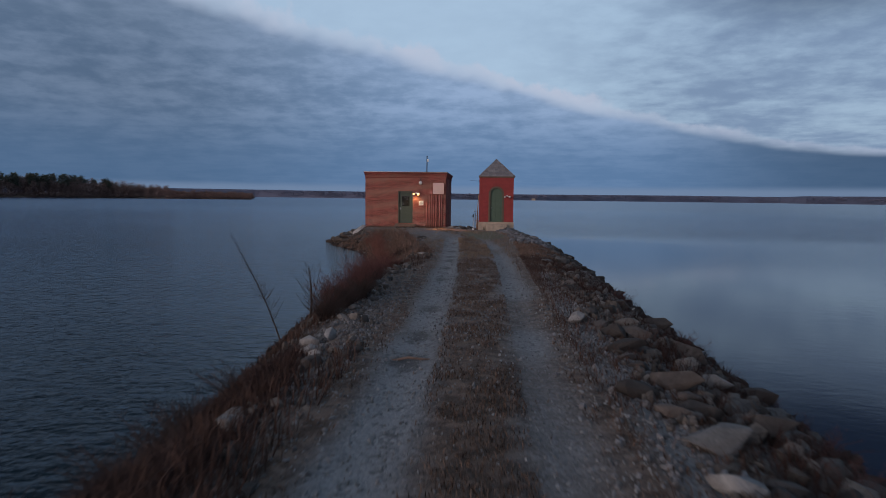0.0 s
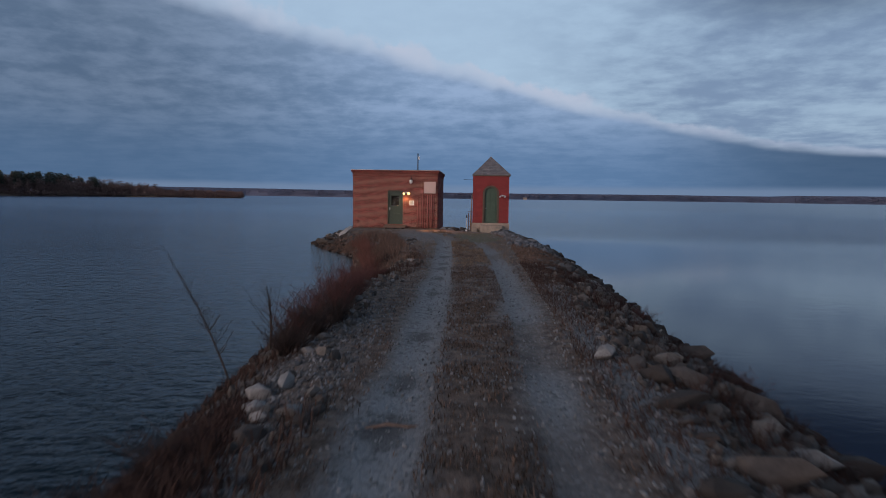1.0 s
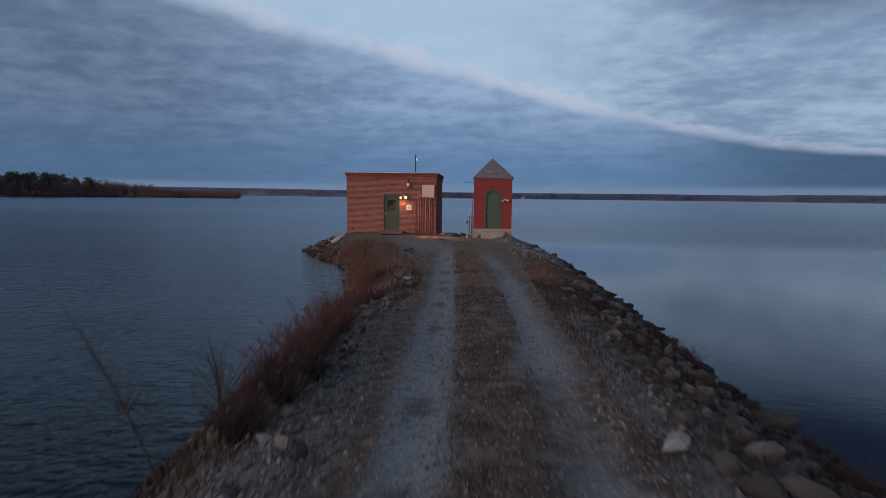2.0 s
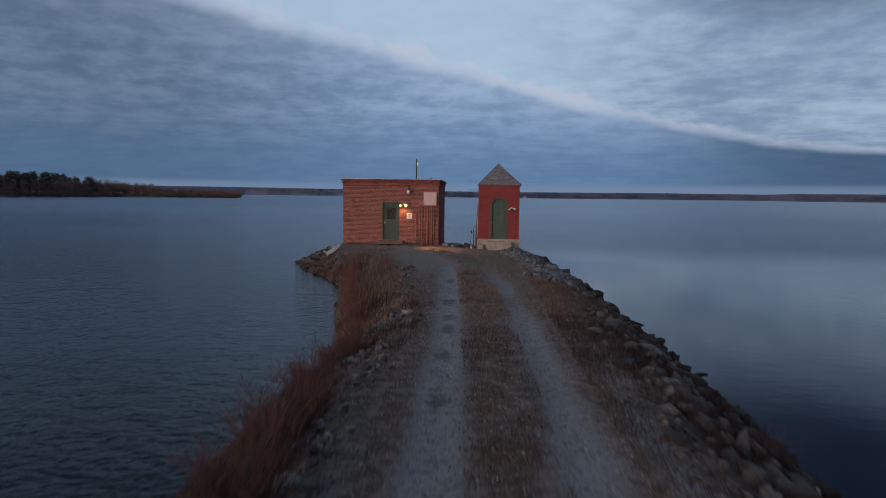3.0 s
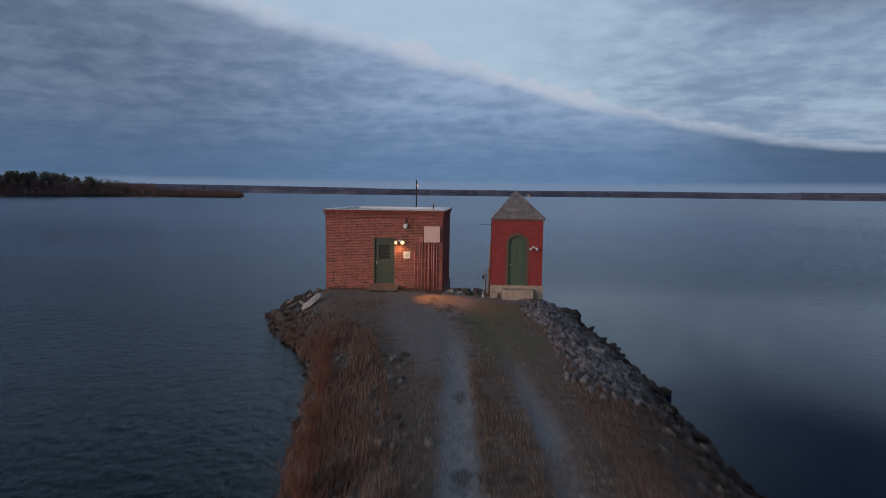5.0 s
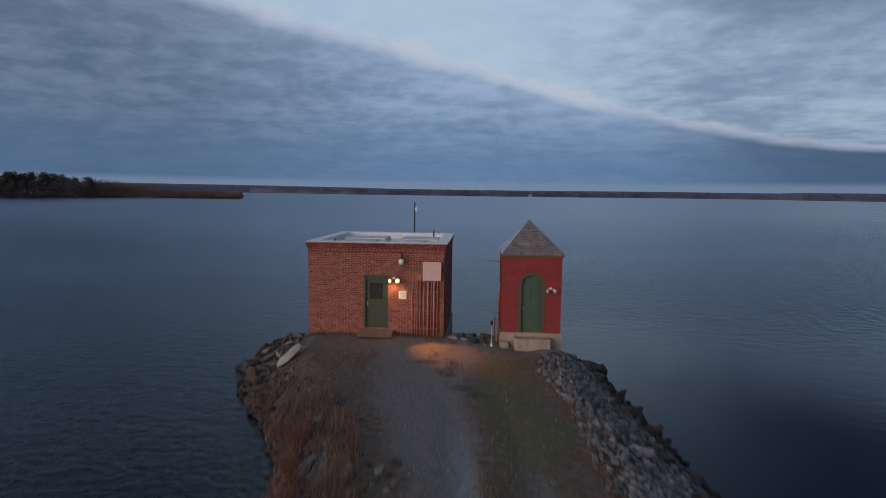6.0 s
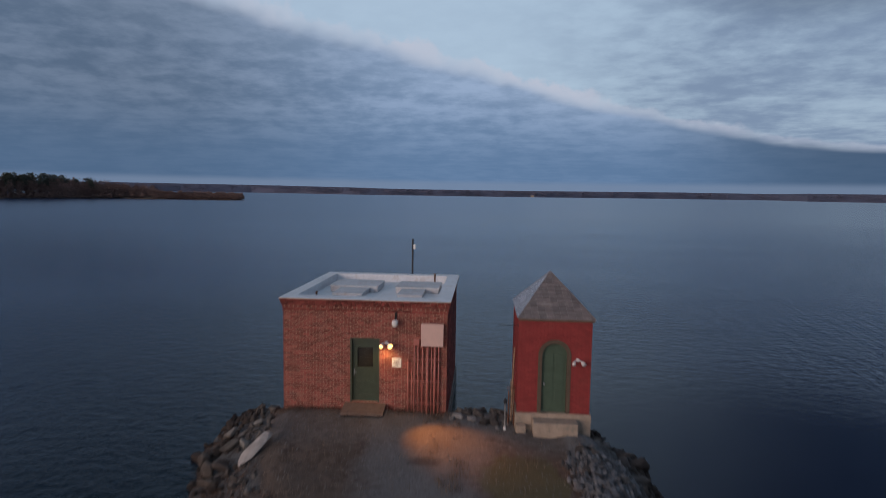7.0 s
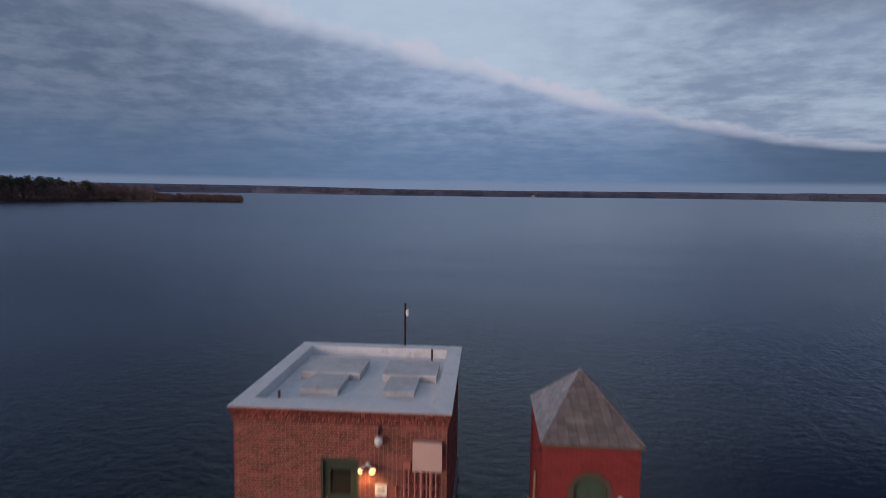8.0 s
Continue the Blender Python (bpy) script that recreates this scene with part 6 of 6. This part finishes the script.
blades("wall_tufts", MAT["straw_bright"], tuft_spots, "dead grass tufts along the foot of the brick wall", 46, "grass")
blades("weed_tangle", MAT["tangle"], tangle_spots, "dark tangle of dead weeds on the lower banks", 45, "weeds")


def shrub(x, y, h, spread, stems, seed, label, lean=(0, 0), mat="twig", twigs=5, thin=1.0):
    """A bare shrub: many thin stems from one root, each with side twigs."""
    r = random.Random(seed)
    e = thing("shrub", x, y, ground_height(x, y) - 0.03, label, "shrub", "bare shrubs on the bank")
    bm, bt = bm_new(), bm_new()
    for s in range(stems):
        a = r.uniform(0, math.tau)
        out = spread * r.uniform(0.15, 1.0)
        hh = h * r.uniform(0.55, 1.0)
        p0 = Vector((r.gauss(0, 0.06), r.gauss(0, 0.06), 0))
        p3 = Vector((math.cos(a) * out + lean[0] * hh, math.sin(a) * out + lean[1] * hh, hh))
        p1 = p0.lerp(p3, 0.35) + Vector((0, 0, hh * 0.10))
        p2 = p0.lerp(p3, 0.7) + Vector((r.gauss(0, 0.03), r.gauss(0, 0.03), hh * 0.07))
        w = r.uniform(0.004, 0.008) * thin
        tube(bm, [p0, p1, p2, p3], [w, w * 0.85, w * 0.65, w * 0.3], 3, False)
        for k in range(twigs):
            t = r.uniform(0.3, 0.95)
            q = p0.lerp(p3, t) + Vector((0, 0, hh * 0.09 * (1 - abs(2 * t - 1))))
            b = r.uniform(0, math.tau)
            ln = hh * r.uniform(0.12, 0.3)
            q2 = q + Vector((math.cos(b) * ln * 0.6, math.sin(b) * ln * 0.6, ln * 0.8))
            tube(bt, [q, q.lerp(q2, 0.5) + Vector((0, 0, -0.01)), q2], [w * 0.55, w * 0.45, w * 0.2], 3, False)
    tagged(part("stem_thicket", bm, MAT[mat], e), kind="stuff")
    tagged(part("twig_thicket", bt, MAT[mat], e), kind="stuff")


def sapling(x, y, tip, r0, seed, label, branches=16, reach=0.35):
    """A young bare tree, leaning towards tip."""
    r = random.Random(seed)
    z = ground_height(x, y) - 0.05
    e = thing("sapling", x, y, z, label, "tree")
    top = Vector((tip[0] - x, tip[1] - y, tip[2] - z))
    bend = Vector((0.05, 0.02, 0.02))
    pts = [top * t + bend * math.sin(math.pi * t) for t in (0, 0.2, 0.4, 0.6, 0.8, 1.0)]
    bm = bm_new()
    tube(bm, pts, [r0, r0 * 0.85, r0 * 0.7, r0 * 0.52, r0 * 0.35, r0 * 0.12], 6)
    part("trunk", bm, MAT["bark"], e)
    bm = bm_new()
    for k in range(branches):
        t = r.uniform(0.25, 0.97)
        q = top * t + bend * math.sin(math.pi * t)
        a = r.uniform(0, math.tau)
        ln = reach * r.uniform(0.3, 1.0) * (1.15 - t)
        q2 = q + Vector((math.cos(a) * ln, math.sin(a) * ln, ln * 0.9)) + top.normalized() * ln * 0.4
        w = r0 * 0.3 * (1.1 - t)
        tube(bm, [q, q.lerp(q2, 0.5) + Vector((0, 0, -0.02)), q2], [w, w * 0.7, w * 0.25], 4, False)
        for _ in range(3):
            u = r.uniform(0.3, 0.9)
            s = q.lerp(q2, u)
            b = r.uniform(0, math.tau)
            s2 = s + Vector((math.cos(b), math.sin(b), 0.9)) * ln * 0.35
            tube(bm, [s, s2], [w * 0.5, w * 0.2], 3, False)
    tagged(part("branch_spray", bm, MAT["bark"], e), kind="stuff")


sapling(2.55, -28.75, (1.84, -28.98, 1.24), 0.013, 3, "thin bare sapling leaning out over the water", 80, 0.30)
sapling(2.72, -28.05, (2.83, -28.36, 0.70), 0.022, 5, "small bare sapling with crooked dark branches", 26, 0.8)
RED, ORANGE = "dense bare shrub with red-brown twigs", "dense stand of orange-brown dry stems"
for i, (x, y, h, spread) in enumerate(((3.0, -26.9, 0.72, 0.5), (2.75, -27.8, 0.62, 0.45), (2.75, -25.7, 0.80, 0.6), (2.6, -24.2, 0.78, 0.6), (2.5, -22.6, 0.70, 0.6), (2.45, -20.8, 0.55, 0.5),
                                       (2.35, -26.3, 0.60, 0.5), (2.95, -24.9, 0.62, 0.5), (2.25, -23.4, 0.66, 0.5), (2.75, -21.7, 0.55, 0.5), (2.2, -25.0, 0.60, 0.5), (2.3, -21.8, 0.6, 0.5), (2.1, -19.8, 0.5, 0.45))):
    in_by = smooth(-25, -22, y)
    x += 0.30 * smooth(-28.6, -27.4, y) * (1 - in_by)
    shrub(x + 0.30 * in_by, y, h * (1 - 0.30 * in_by), spread * (1 - 0.25 * in_by), 62, 6 + i, RED, (0.04, 0.0), twigs=8, thin=0.6)
for i, (x, y, h, spread) in enumerate(((3.15, -28.5, 0.46, 0.42), (3.3, -27.75, 0.42, 0.40), (3.42, -27.1, 0.40, 0.38), (3.2, -26.2, 0.44, 0.42), (3.1, -25.4, 0.42, 0.42), (3.05, -24.5, 0.38, 0.40), (2.85, -26.6, 0.40, 0.45))):
    shrub(x, y, h, spread, 110, 80 + i, "low dark red-brown bare shrub beside the stones", mat="dark_twig", twigs=7, thin=0.7)
for i, (x, y, h) in enumerate(((2.3, -31.2, 0.5), (2.7, -32.4, 0.45), (2.3, -33.6, 0.5), (2.5, -30.3, 0.4), (2.9, -33.2, 0.4))):
    shrub(x, y, h, 0.6, 90, 60 + i, "dark bare shrub above the water", mat="dark_twig", thin=0.7)
for i in range(13):
    y = -18.6 + 0.85 * i
    shrub(table(LEFT_SHORE, y) + 0.38 + 0.16 * (i % 2), y, 0.52 + 0.10 * (i % 3), 0.45, 70, 20 + i, ORANGE, (-0.06, 0.05), "stems", thin=0.7)
for i, (x, y) in enumerate(((8.7, -31.9), (9.0, -33.2), (8.6, -28.4), (8.5, -24.6), (8.5, -34.2), (9.1, -34.6), (8.2, -33.4))):
    shrub(x, y, 0.36, 0.45, 40, 40 + i, "sparse reddish weeds among the boulders", thin=0.5)

shrub(1.15, -17.6, 0.62, 0.10, 5, 71, "few dark dead stalks standing in the shallows", mat="dark_twig", twigs=1, thin=1.2)

# sticks washed up or dropped on the causeway
for x, y, ln, rz, mat, label, lift in ((4.80, -30.95, 0.46, 4, "step_wood", "weathered broken stick lying across the gravel track", 0.0), (8.55, -25.6, 0.42, 70, "stone", "bleached bent driftwood stick on the boulders", 0.14)):
    bm = bm_new()
    tube(bm, [(-ln / 2, 0, 0.0), (-ln * 0.1, 0.02, 0.03 + 0.25 * lift), (ln * 0.25, 0.0, 0.02 + 0.3 * lift), (ln / 2, 0.04, 0.01)], [0.012, 0.016, 0.013, 0.006], 7)
    ob = part("stick", bm, MAT[mat])
    ob.matrix_world = pose(x, y, ground_height(x, y) + 0.015 + lift * 0.7, 0, 0, rz)
    tagged(ob, label, "stick")
